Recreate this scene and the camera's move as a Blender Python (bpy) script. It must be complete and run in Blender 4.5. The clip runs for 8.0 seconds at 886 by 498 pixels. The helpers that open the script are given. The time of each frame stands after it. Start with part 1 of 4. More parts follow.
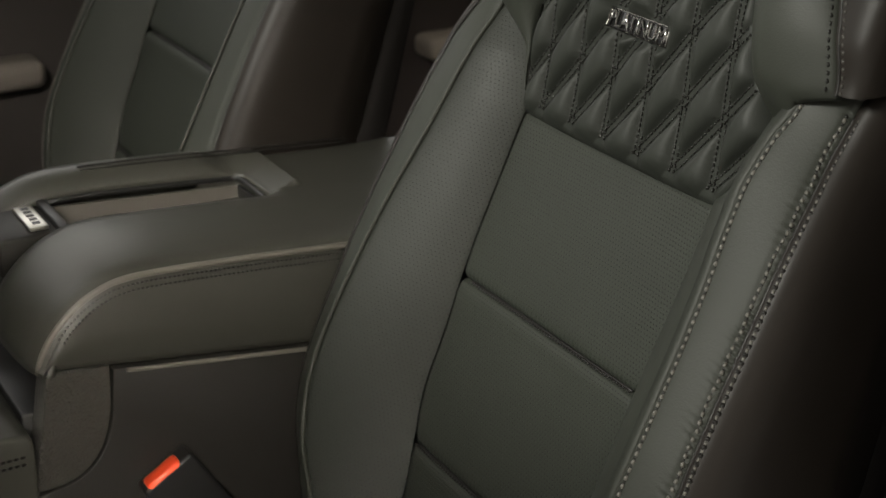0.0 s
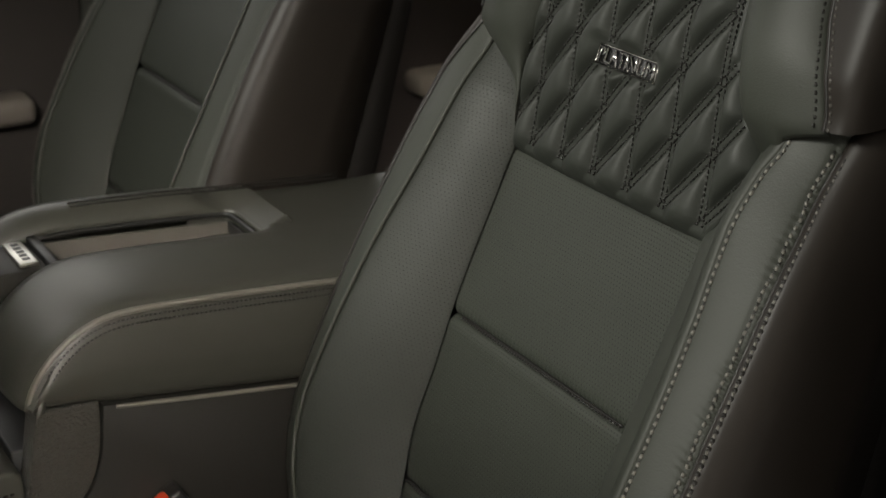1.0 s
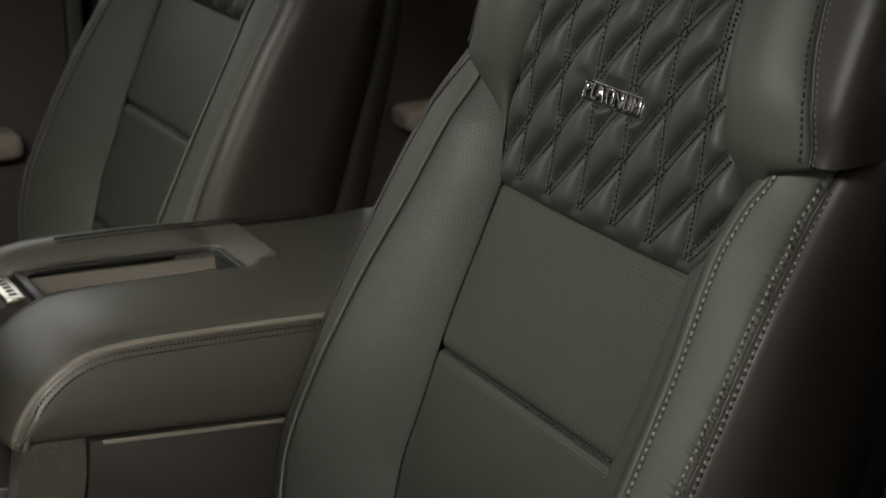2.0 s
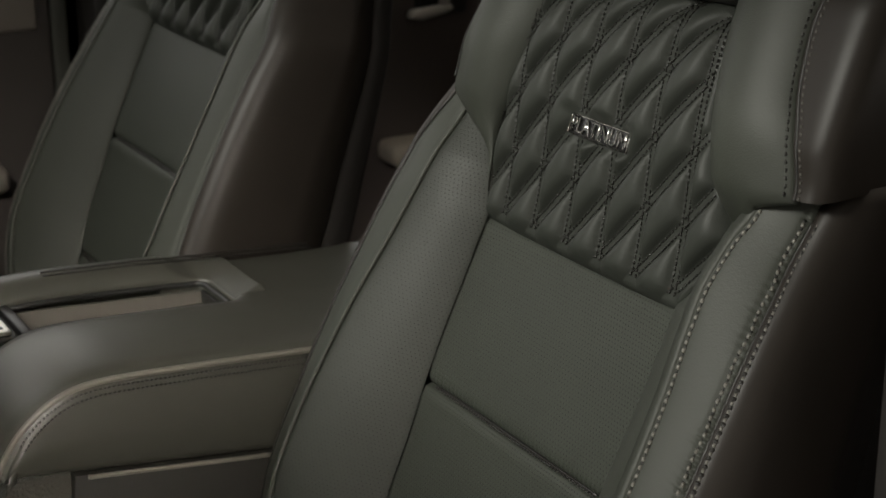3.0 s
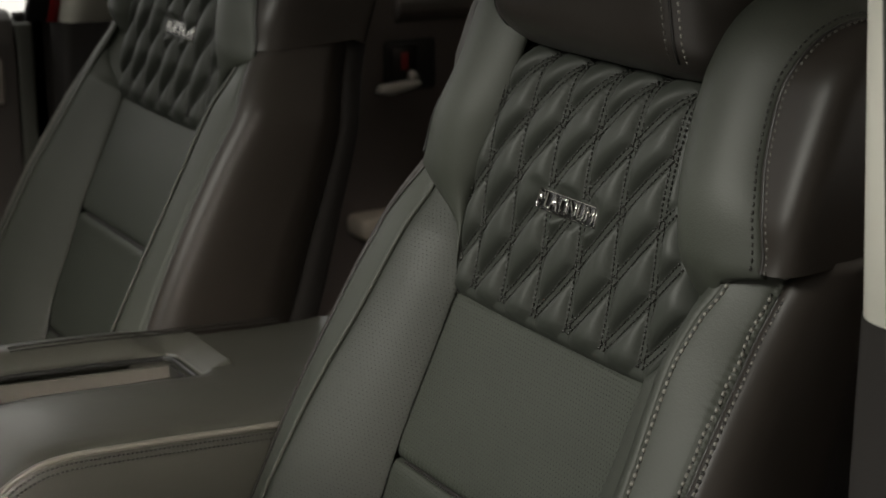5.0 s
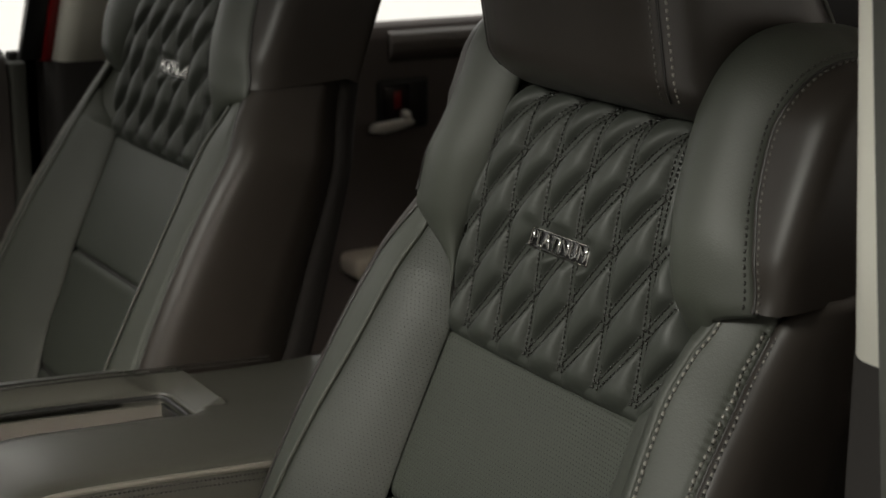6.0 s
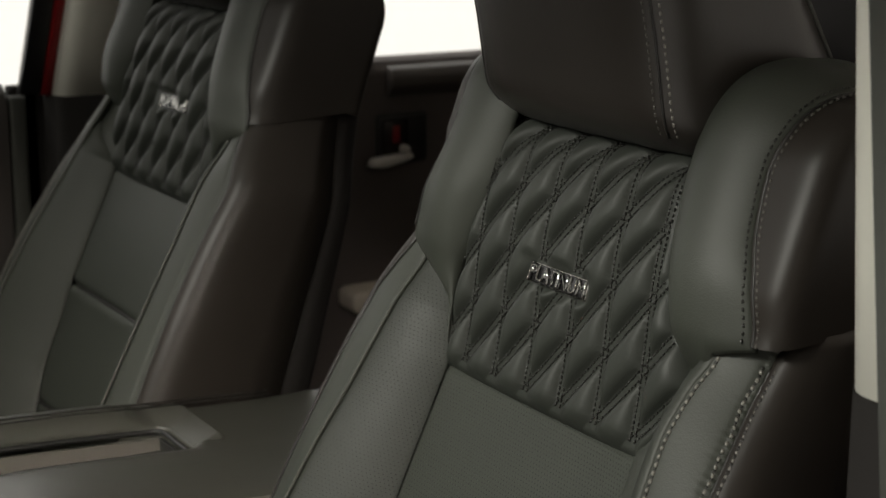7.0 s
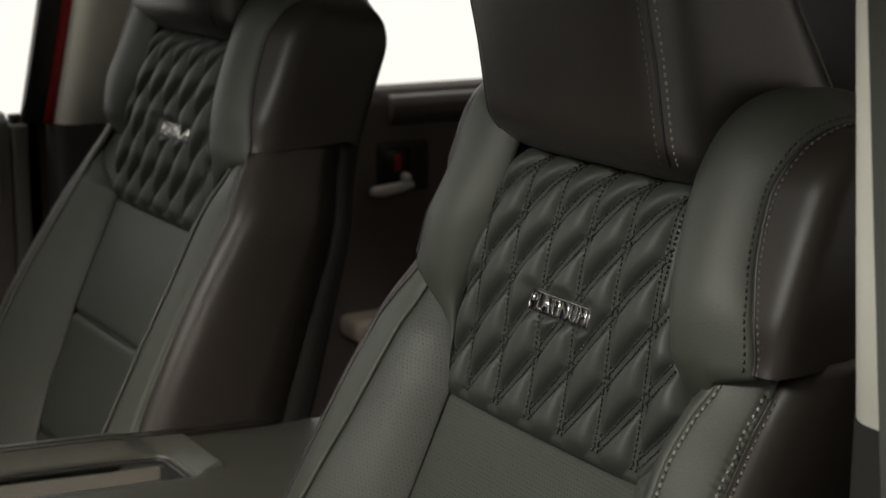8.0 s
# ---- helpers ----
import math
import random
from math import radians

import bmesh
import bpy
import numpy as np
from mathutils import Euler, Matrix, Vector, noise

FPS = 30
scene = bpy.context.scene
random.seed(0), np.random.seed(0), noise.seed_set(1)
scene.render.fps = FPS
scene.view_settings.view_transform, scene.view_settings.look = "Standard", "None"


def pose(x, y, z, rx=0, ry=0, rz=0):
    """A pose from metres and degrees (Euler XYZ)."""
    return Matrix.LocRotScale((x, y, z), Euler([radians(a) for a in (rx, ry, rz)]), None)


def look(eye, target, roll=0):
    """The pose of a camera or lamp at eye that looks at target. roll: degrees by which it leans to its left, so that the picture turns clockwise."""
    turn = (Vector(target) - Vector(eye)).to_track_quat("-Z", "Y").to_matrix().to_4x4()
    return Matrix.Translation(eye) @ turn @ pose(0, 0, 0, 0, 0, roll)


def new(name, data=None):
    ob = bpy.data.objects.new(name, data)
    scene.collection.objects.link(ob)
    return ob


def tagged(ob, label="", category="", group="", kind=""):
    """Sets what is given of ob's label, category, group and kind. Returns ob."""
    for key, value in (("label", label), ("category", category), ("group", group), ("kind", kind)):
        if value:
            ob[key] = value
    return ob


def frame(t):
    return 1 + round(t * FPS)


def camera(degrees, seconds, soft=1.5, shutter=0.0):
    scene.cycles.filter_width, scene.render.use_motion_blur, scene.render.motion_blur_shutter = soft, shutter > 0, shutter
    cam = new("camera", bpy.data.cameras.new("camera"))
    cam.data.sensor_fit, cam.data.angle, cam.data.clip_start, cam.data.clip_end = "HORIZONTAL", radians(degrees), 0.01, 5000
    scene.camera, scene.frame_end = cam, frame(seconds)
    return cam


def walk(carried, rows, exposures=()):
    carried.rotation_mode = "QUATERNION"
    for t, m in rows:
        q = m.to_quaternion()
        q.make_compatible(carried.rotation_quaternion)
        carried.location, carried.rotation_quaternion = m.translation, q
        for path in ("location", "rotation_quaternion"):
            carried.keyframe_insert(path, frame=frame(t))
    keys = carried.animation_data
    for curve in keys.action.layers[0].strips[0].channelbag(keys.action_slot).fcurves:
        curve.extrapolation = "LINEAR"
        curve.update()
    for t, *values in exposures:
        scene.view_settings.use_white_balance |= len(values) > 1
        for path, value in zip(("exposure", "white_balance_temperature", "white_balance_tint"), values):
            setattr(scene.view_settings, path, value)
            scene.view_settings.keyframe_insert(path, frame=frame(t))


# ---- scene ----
cam = camera(30.0, 8.0)
cam.data.dof.use_dof = True
cam.data.dof.focus_distance = 1.34
cam.data.dof.aperture_fstop = 9.5
# seconds, eye (m), yaw from straight aft, pitch, roll (degrees): a slow tilt and pan from one spot
ROWS = [
    (0.0, 1.0889, -1.0838, 1.7946, 61.406, -22.062, -0.356),
    (0.5, 1.0901, -1.0844, 1.7952, 61.199, -21.475, -0.317),
    (1.0, 1.0908, -1.0847, 1.7956, 61.032, -20.833, -0.293),
    (1.5, 1.0903, -1.0844, 1.7956, 60.855, -20.194, -0.291),
    (1.7, 1.0907, -1.0847, 1.7958, 60.725, -19.949, -0.264),
    (2.8, 1.0931, -1.0859, 1.7969, 60.182, -18.764, -0.117),
    (3.0, 1.0935, -1.0861, 1.7971, 60.059, -18.463, -0.090),
    (3.5, 1.0947, -1.0868, 1.7976, 59.735, -17.890, 0.000),
    (4.0, 1.0953, -1.0871, 1.7979, 59.465, -17.267, 0.070),
    (4.5, 1.0959, -1.0874, 1.7981, 59.194, -16.606, 0.157),
    (4.7, 1.0960, -1.0875, 1.7982, 59.083, -16.321, 0.172),
    (5.8, 1.0969, -1.0880, 1.7986, 58.694, -14.815, 0.252),
    (6.0, 1.0970, -1.0881, 1.7986, 58.680, -14.557, 0.267),
    (6.5, 1.0977, -1.0885, 1.7989, 58.640, -13.925, 0.296),
    (7.0, 1.0975, -1.0884, 1.7988, 58.640, -13.373, 0.318),
    (7.5, 1.0987, -1.0891, 1.7992, 58.659, -12.862, 0.312),
    (8.0, 1.0991, -1.0893, 1.7993, 58.694, -12.395, 0.319),
]
walk(cam, [(t, pose(x, y, z, 90 + pitch, 0, yaw) @ pose(0, 0, 0, 0, 0, roll)) for t, x, y, z, yaw, pitch, roll in ROWS])

# ---- light: a white studio round the truck ----
world = bpy.data.worlds.new("studio")
scene.world = world
world.use_nodes = True
wn = world.node_tree
bg = wn.nodes["Background"]
wtc = wn.nodes.new("ShaderNodeTexCoord")
wsep = wn.nodes.new("ShaderNodeSeparateXYZ")
wramp = wn.nodes.new("ShaderNodeMapRange")
wramp.interpolation_type = "SMOOTHSTEP"
wn.links.new(wtc.outputs["Generated"], wsep.inputs[0])
wn.links.new(wsep.outputs[2], wramp.inputs[0])
# white all round, a little brighter overhead
wramp.inputs[1].default_value, wramp.inputs[2].default_value = 0.15, 0.80
wramp.inputs[3].default_value, wramp.inputs[4].default_value = 1.24, 1.40
# the studio falls off towards its unlit side, beyond the open door
wside = wn.nodes.new("ShaderNodeMapRange")
wside.interpolation_type = "SMOOTHSTEP"
wdir = wn.nodes.new("ShaderNodeVectorMath")
wdir.operation = "DOT_PRODUCT"
wdir.inputs[1].default_value = (0.86, -0.36, 0.0)
wn.links.new(wtc.outputs["Generated"], wdir.inputs[0])
wn.links.new(wdir.outputs["Value"], wside.inputs[0])
wside.inputs[1].default_value, wside.inputs[2].default_value = -0.60, 0.70
wside.inputs[3].default_value, wside.inputs[4].default_value = 1.30, 0.19
wmul = wn.nodes.new("ShaderNodeMath")
wmul.operation = "MULTIPLY"
wn.links.new(wramp.outputs[0], wmul.inputs[0])
wn.links.new(wside.outputs[0], wmul.inputs[1])
wn.links.new(wmul.outputs[0], bg.inputs["Strength"])
wtint = wn.nodes.new("ShaderNodeMix")
wtint.data_type = "RGBA"
wside2 = wn.nodes.new("ShaderNodeMapRange")
wn.links.new(wsep.outputs[0], wside2.inputs[0])
wside2.inputs[1].default_value, wside2.inputs[2].default_value = -0.1, 0.7
wn.links.new(wside2.outputs[0], wtint.inputs[0])
wtint.inputs[6].default_value = (1.0, 0.975, 0.92, 1)
wtint.inputs[7].default_value = (1.0, 0.86, 0.70, 1)
wn.links.new(wtint.outputs[2], bg.inputs["Color"])
scene.view_settings.exposure = 0.0


def softbox(name, eye, target, sx, sy, watts, colour):
    lamp = bpy.data.lights.new(name, "AREA")
    lamp.shape, lamp.size, lamp.size_y, lamp.energy, lamp.color = "RECTANGLE", sx, sy, watts, colour
    ob = new(name, lamp)
    ob.matrix_world = look(eye, target)
    return ob


key_light = softbox("studio_softbox", (0.38, -2.75, 2.90), (0.10, -0.42, 1.42), 0.9, 0.6, 8.1, (1.0, 0.985, 0.89))
key_light.data.spread = math.radians(52)
# unseen warm fill lamp, added to brighten the side of the console
console_fill = softbox("console_fill_lamp", (2.3, -1.9, 2.5), (-0.38, -0.82, 1.12), 0.8, 0.8, 2.3, (1.0, 0.92, 0.81))
console_fill.data.spread = math.radians(15)


# ---- materials ----
def mat(name):
    m = bpy.data.materials.new(name)
    m.use_nodes = True
    nt = m.node_tree
    return m, nt, nt.nodes["Principled BSDF"]


def node(nt, kind, **ins):
    n = nt.nodes.new(kind)
    for k, v in ins.items():
        n.inputs[k.replace("_", " ")].default_value = v
    return n


def op(nt, what, a, b=None, c=None):
    n = nt.nodes.new("ShaderNodeMath")
    n.operation = what
    for i, v in enumerate((a, b, c)):
        if v is None:
            continue
        if isinstance(v, (int, float)):
            n.inputs[i].default_value = v
        else:
            nt.links.new(v, n.inputs[i])
    return n.outputs[0]


def blend(nt, fac, a, b):
    n = nt.nodes.new("ShaderNodeMix")
    n.data_type = "RGBA"
    for sock, v in ((n.inputs[0], fac), (n.inputs[6], a), (n.inputs[7], b)):
        if isinstance(v, (int, float)):
            sock.default_value = v
        elif isinstance(v, tuple):
            sock.default_value = (*v, 1)
        else:
            nt.links.new(v, sock)
    return n.outputs[2]


def leather(name, colour, rough=0.42, grain=0.25, dots=0.0, pitch=0.005, hole=0.17, coarse=1.0, keep=None, gloss=0.4):
    """Dyed leather: fine pebble grain, slow tone changes, and a staggered field of punched holes where dots > 0 (UV in metres)."""
    m, nt, p = mat(name)
    tc = nt.nodes.new("ShaderNodeTexCoord")
    slow = node(nt, "ShaderNodeTexNoise", Scale=14.0, Detail=4.0, Roughness=0.6)
    fine = node(nt, "ShaderNodeTexNoise", Scale=420.0, Detail=3.0, Roughness=0.6)
    peb = node(nt, "ShaderNodeTexVoronoi", Scale=900.0 / coarse)
    for n in (slow, fine, peb):
        nt.links.new(tc.outputs["Object"], n.inputs["Vector"])
    dark = tuple(c * 0.80 for c in colour)
    lite = tuple(min(1, c * 1.18) for c in colour)
    col = blend(nt, slow.outputs["Fac"], dark, lite)
    col = blend(nt, op(nt, "MULTIPLY", fine.outputs["Fac"], 0.35), col, tuple(c * 0.7 for c in colour))
    height = op(nt, "ADD", op(nt, "MULTIPLY", peb.outputs["Distance"], 0.7), op(nt, "MULTIPLY", fine.outputs["Fac"], 0.5))
    rg = op(nt, "ADD", rough - 0.06, op(nt, "MULTIPLY", slow.outputs["Fac"], 0.12))
    b1 = node(nt, "ShaderNodeBump", Strength=grain, Distance=0.0004)
    nt.links.new(height, b1.inputs["Height"])
    nrm = b1.outputs["Normal"]
    if dots:
        sep = nt.nodes.new("ShaderNodeSeparateXYZ")
        nt.links.new(tc.outputs["UV"], sep.inputs[0])
        yy = op(nt, "DIVIDE", sep.outputs[1], pitch * 0.866)
        row = op(nt, "FLOOR", yy)
        xx = op(nt, "ADD", op(nt, "DIVIDE", sep.outputs[0], pitch), op(nt, "MULTIPLY", op(nt, "MODULO", op(nt, "ABSOLUTE", row), 2.0), 0.5))
        fx = op(nt, "SUBTRACT", op(nt, "FRACT", xx), 0.5)
        fy = op(nt, "MULTIPLY", op(nt, "SUBTRACT", op(nt, "FRACT", yy), 0.5), 0.866)
        d = op(nt, "SQRT", op(nt, "ADD", op(nt, "MULTIPLY", fx, fx), op(nt, "MULTIPLY", fy, fy)))
        ramp = nt.nodes.new("ShaderNodeMapRange")
        ramp.interpolation_type = "SMOOTHSTEP"
        nt.links.new(d, ramp.inputs[0])
        ramp.inputs[1].default_value, ramp.inputs[2].default_value = hole * 0.75, hole * 1.35
        ramp.inputs[3].default_value, ramp.inputs[4].default_value = 1.0, 0.0
        mask = ramp.outputs[0]
        if keep:
            edge = nt.nodes.new("ShaderNodeMapRange")
            edge.interpolation_type = "SMOOTHSTEP"
            nt.links.new(sep.outputs[0], edge.inputs[0])
            edge.inputs[1].default_value, edge.inputs[2].default_value = keep
            mask = op(nt, "MULTIPLY", mask, edge.outputs[0])
        mask = op(nt, "MULTIPLY", mask, dots)
        col = blend(nt, mask, col, (0.004, 0.004, 0.004))
        b2 = node(nt, "ShaderNodeBump", Strength=0.9, Distance=0.0008)
        nt.links.new(op(nt, "SUBTRACT", 1.0, mask), b2.inputs["Height"])
        nt.links.new(nrm, b2.inputs["Normal"])
        nrm = b2.outputs["Normal"]
    nt.links.new(col, p.inputs["Base Color"])
    nt.links.new(rg, p.inputs["Roughness"])
    nt.links.new(nrm, p.inputs["Normal"])
    p.inputs["Specular IOR Level"].default_value = gloss
    return m


def plastic(name, colour, rough=0.5, grain=0.3, scale=600.0, metal=0.0, depth=0.0005, gloss=0.5):
    m, nt, p = mat(name)
    tc = nt.nodes.new("ShaderNodeTexCoord")
    a = node(nt, "ShaderNodeTexNoise", Scale=scale, Detail=3.0, Roughness=0.65)
    s = node(nt, "ShaderNodeTexNoise", Scale=9.0, Detail=5.0, Roughness=0.6)
    for n in (a, s):
        nt.links.new(tc.outputs["Object"], n.inputs["Vector"])
    nt.links.new(blend(nt, s.outputs["Fac"], tuple(c * 0.85 for c in colour), tuple(min(1, c * 1.12) for c in colour)), p.inputs["Base Color"])
    nt.links.new(op(nt, "ADD", rough - 0.07, op(nt, "MULTIPLY", s.outputs["Fac"], 0.14)), p.inputs["Roughness"])
    b = node(nt, "ShaderNodeBump", Strength=grain, Distance=depth)
    p.inputs["Specular IOR Level"].default_value = gloss
    nt.links.new(a.outputs["Fac"], b.inputs["Height"])
    nt.links.new(b.outputs["Normal"], p.inputs["Normal"])
    p.inputs["Metallic"].default_value = metal
    return m


LEATHER = leather("black_leather", (0.0318, 0.0350, 0.0278), 0.54, 0.35, coarse=1.3, gloss=0.34)
QUILT = leather("quilted_leather", (0.0262, 0.0288, 0.0243), 0.54, 0.28, coarse=1.2, gloss=0.28)
PERF = leather("perforated_leather", (0.0345, 0.0385, 0.0308), 0.54, 0.2, dots=1.0, pitch=0.0041, hole=0.155, gloss=0.3)
# same perforated leather as PERF, darkened to put the bolsters in shade
PERF_DIM = leather("perforated_leather_dim", (0.0235, 0.0262, 0.0212), 0.56, 0.2, dots=0.7, pitch=0.0043, hole=0.145)
SIDE = leather("side_vinyl", (0.0215, 0.0181, 0.0152), 0.40, 0.08, gloss=0.22)
HEAD = leather("headrest_leather", (0.0215, 0.0185, 0.0158), 0.36, 0.35, gloss=0.40)
CONSOLE = leather("console_leather", (0.0455, 0.0455, 0.0380), 0.37, 0.3, gloss=0.55)
# paler than the console leather, so that edges read as catching light
EDGE_SHEEN = plastic("edge_sheen", (0.125, 0.115, 0.098), 0.42, gloss=0.6)
THREAD = plastic("black_thread", (0.009, 0.008, 0.007), 0.45)
THREAD_GREY = plastic("grey_thread", (0.165, 0.157, 0.139), 0.36)
THREAD_DIM = plastic("dark_grey_thread", (0.060, 0.056, 0.049), 0.42)
BADGE_BACK = plastic("badge_ground", (0.012, 0.012, 0.012), 0.22, 0.0)
BADGE_RIM = plastic("badge_rim", (0.36, 0.35, 0.33), 0.14, 0.0, metal=1.0)
BADGE_LETTER = plastic("badge_letter", (0.36, 0.355, 0.34), 0.15, 0.0, metal=1.0)
CHROME = plastic("chrome", (0.45, 0.44, 0.41), 0.16, 0.0, metal=1.0)
BRIGHT = plastic("satin_metal", (0.72, 0.70, 0.65), 0.3, 0.05, metal=1.0)
BLACK = plastic("black_plastic", (0.012, 0.012, 0.012), 0.4)
TRIM = plastic("console_plastic", (0.0135, 0.0125, 0.0108), 0.48, 0.5, 500, gloss=0.28)
GRAINED = plastic("grained_plastic", (0.075, 0.071, 0.062), 0.42, 1.0, 320, depth=0.012)
TRAY = plastic("tray_lining", (0.095, 0.088, 0.077), 0.55)
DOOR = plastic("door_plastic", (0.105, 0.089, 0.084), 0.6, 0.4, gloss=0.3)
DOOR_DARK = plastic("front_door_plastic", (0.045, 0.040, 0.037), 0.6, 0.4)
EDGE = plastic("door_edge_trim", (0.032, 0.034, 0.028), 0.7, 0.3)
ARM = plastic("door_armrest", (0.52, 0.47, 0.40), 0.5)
# the armrest colour again, darkened for the dimmer light on the front door
ARM_SHADED = plastic("armrest_shaded", (0.15, 0.135, 0.118), 0.5)
LEDGE = plastic("door_ledge", (0.075, 0.064, 0.057), 0.5, 0.5)
CUP = plastic("handle_cup", (0.02, 0.016, 0.015), 0.25)
SATIN = plastic("satin_silver", (0.62, 0.60, 0.56), 0.38, 0.05, metal=0.35)
PILLAR = plastic("pillar_trim_light", (0.70, 0.69, 0.61), 0.6, 0.5)
PILLAR_DARK = plastic("pillar_trim_dark", (0.018, 0.0165, 0.0155), 0.8, gloss=0.12)
RED_PAINT = plastic("red_paint", (0.22, 0.008, 0.010), 0.3, 0.0)
RED_BUTTON = plastic("red_button", (0.85, 0.075, 0.02), 0.35, 0.0)
ROOF = plastic("headliner", (0.58, 0.56, 0.51), 0.9, 0.8)
CARPET = plastic("carpet", (0.015, 0.015, 0.014), 0.95, 1.0)
STUDIO = plastic("studio_floor", (0.92, 0.91, 0.89), 0.5)


# ---- small builders ----
def mesh_object(name, bm, material, parent=None, label="", smooth=True):
    me = bpy.data.meshes.new(name)
    if smooth:
        for f in bm.faces:
            f.smooth = True
    bm.to_mesh(me)
    bm.free()
    me.materials.append(material)
    ob = new(name, me)
    if parent:
        ob.parent = parent
    if label:
        ob["label"] = label
    return ob


def part(name, bm, material, parent, label="", smooth=True):
    return mesh_object(name, bm, material, parent, label, smooth)


def thing(name, label, category, group="", kind="", at=(0, 0, 0)):
    ob = new(name)
    ob.location = at
    return tagged(ob, label, category, group, kind)


def solid(ob, thick, offset=-1, rim=True):
    s = ob.modifiers.new("thickness", "SOLIDIFY")
    s.thickness, s.offset, s.use_rim = thick, offset, rim
    return ob


def sheet(pts, uvs=None, flip=False):
    """A grid of points (rows, columns, 3) as one bmesh, with a UV layer in metres."""
    bm = bmesh.new()
    nr, nc = pts.shape[:2]
    vs = [[bm.verts.new(pts[i, j]) for j in range(nc)] for i in range(nr)]
    lay = bm.loops.layers.uv.new("UVMap") if uvs is not None else None
    for i in range(nr - 1):
        for j in range(nc - 1):
            idx = [(i, j), (i, j + 1), (i + 1, j + 1), (i + 1, j)]
            if flip:
                idx.reverse()
            f = bm.faces.new([vs[a][b] for a, b in idx])
            if lay:
                for lp, (a, b) in zip(f.loops, idx):
                    lp[lay].uv = uvs[a, b]
    return bm


def block(x0, x1, y0, y1, z0, z1, bevel=0.004, seg=2):
    bm = bmesh.new()
    bmesh.ops.create_cube(bm, size=1)
    for v in bm.verts:
        v.co = Vector(((x0 + x1) / 2 + v.co.x * (x1 - x0), (y0 + y1) / 2 + v.co.y * (y1 - y0), (z0 + z1) / 2 + v.co.z * (z1 - z0)))
    if bevel:
        bmesh.ops.bevel(bm, geom=list(bm.edges), offset=bevel, segments=seg, profile=0.5, affect="EDGES")
    return bm


def prism(outline, axis, a, b, bevel=0.0, seg=2):
    """A closed outline of 2D points pushed from a to b along an axis ('x': (y, z); 'y': (x, z); 'z': (x, y))."""
    bm = bmesh.new()
    place = {"x": lambda p, k: (k, p[0], p[1]), "y": lambda p, k: (p[0], k, p[1]), "z": lambda p, k: (p[0], p[1], k)}[axis]
    f0 = bm.faces.new([bm.verts.new(place(p, a)) for p in outline])
    r = bmesh.ops.extrude_face_region(bm, geom=[f0])
    d = Vector(place((0, 0), b - a))
    bmesh.ops.translate(bm, vec=d, verts=[v for v in r["geom"] if isinstance(v, bmesh.types.BMVert)])
    bmesh.ops.recalc_face_normals(bm, faces=list(bm.faces))
    if bevel:
        bmesh.ops.bevel(bm, geom=list(bm.edges), offset=bevel, segments=seg, profile=0.5, affect="EDGES", clamp_overlap=True)
    return bm


def tube(points, r, sides=8, closed=False):
    """A round cord along points."""
    bm = bmesh.new()
    pts = [Vector(p) for p in points]
    rings = []
    for i, p in enumerate(pts):
        t = (pts[min(i + 1, len(pts) - 1)] - pts[max(i - 1, 0)]).normalized()
        s = t.orthogonal().normalized() if i == 0 else (last - t * last.dot(t)).normalized()
        last = s
        u = t.cross(s)
        rings.append([bm.verts.new(p + r * (math.cos(2 * math.pi * k / sides) * s + math.sin(2 * math.pi * k / sides) * u)) for k in range(sides)])
    for a, b in zip(rings, rings[1:]):
        for k in range(sides):
            bm.faces.new((a[k], a[(k + 1) % sides], b[(k + 1) % sides], b[k]))
    bm.faces.new(rings[0][::-1])
    bm.faces.new(rings[-1])
    return bm


def stitch_mesh(paths, pitch, length, width, rise=0.0, start=0.5):
    """Stitches along smooth paths: each path is (points, normals); every stitch is a small spindle lying on the surface."""
    verts, faces = [], []
    for pts, nor in paths:
        pts, nor = np.asarray(pts, float), np.asarray(nor, float)
        seg = np.linalg.norm(np.diff(pts, axis=0), axis=1)
        s = np.concatenate([[0], np.cumsum(seg)])
        for d in np.arange(pitch * start, s[-1] - pitch * 0.4, pitch):
            c = np.array([np.interp(d, s, pts[:, k]) for k in range(3)])
            c2 = np.array([np.interp(d + pitch * 0.4, s, pts[:, k]) for k in range(3)])
            n = np.array([np.interp(d, s, nor[:, k]) for k in range(3)])
            n /= np.linalg.norm(n)
            t = c2 - c
            t /= max(np.linalg.norm(t), 1e-9)
            b = np.cross(n, t)
            c = c + n * rise
            k0 = len(verts)
            l, w = length / 2, width / 2
            verts.append(c - t * l - n * w * 0.6)
            for e in (-0.55, 0.55):
                for q in range(6):
                    a = 2 * math.pi * q / 6
                    verts.append(c + t * l * e + (b * math.cos(a) + n * math.sin(a)) * w)
            verts.append(c + t * l - n * w * 0.6)
            for q in range(6):
                q2 = (q + 1) % 6
                faces.append((k0, k0 + 1 + q2, k0 + 1 + q))
                faces.append((k0 + 1 + q, k0 + 1 + q2, k0 + 7 + q2, k0 + 7 + q))
                faces.append((k0 + 7 + q, k0 + 7 + q2, k0 + 13))
    return verts, faces


def raw(name, verts, faces, material, parent, label="", kind=""):
    me = bpy.data.meshes.new(name)
    me.from_pydata([tuple(v) for v in verts], [], faces)
    me.polygons.foreach_set("use_smooth", [True] * len(me.polygons))
    me.materials.append(material)
    ob = new(name, me)
    ob.parent = parent
    tagged(ob, label, "", "", kind)
    return ob


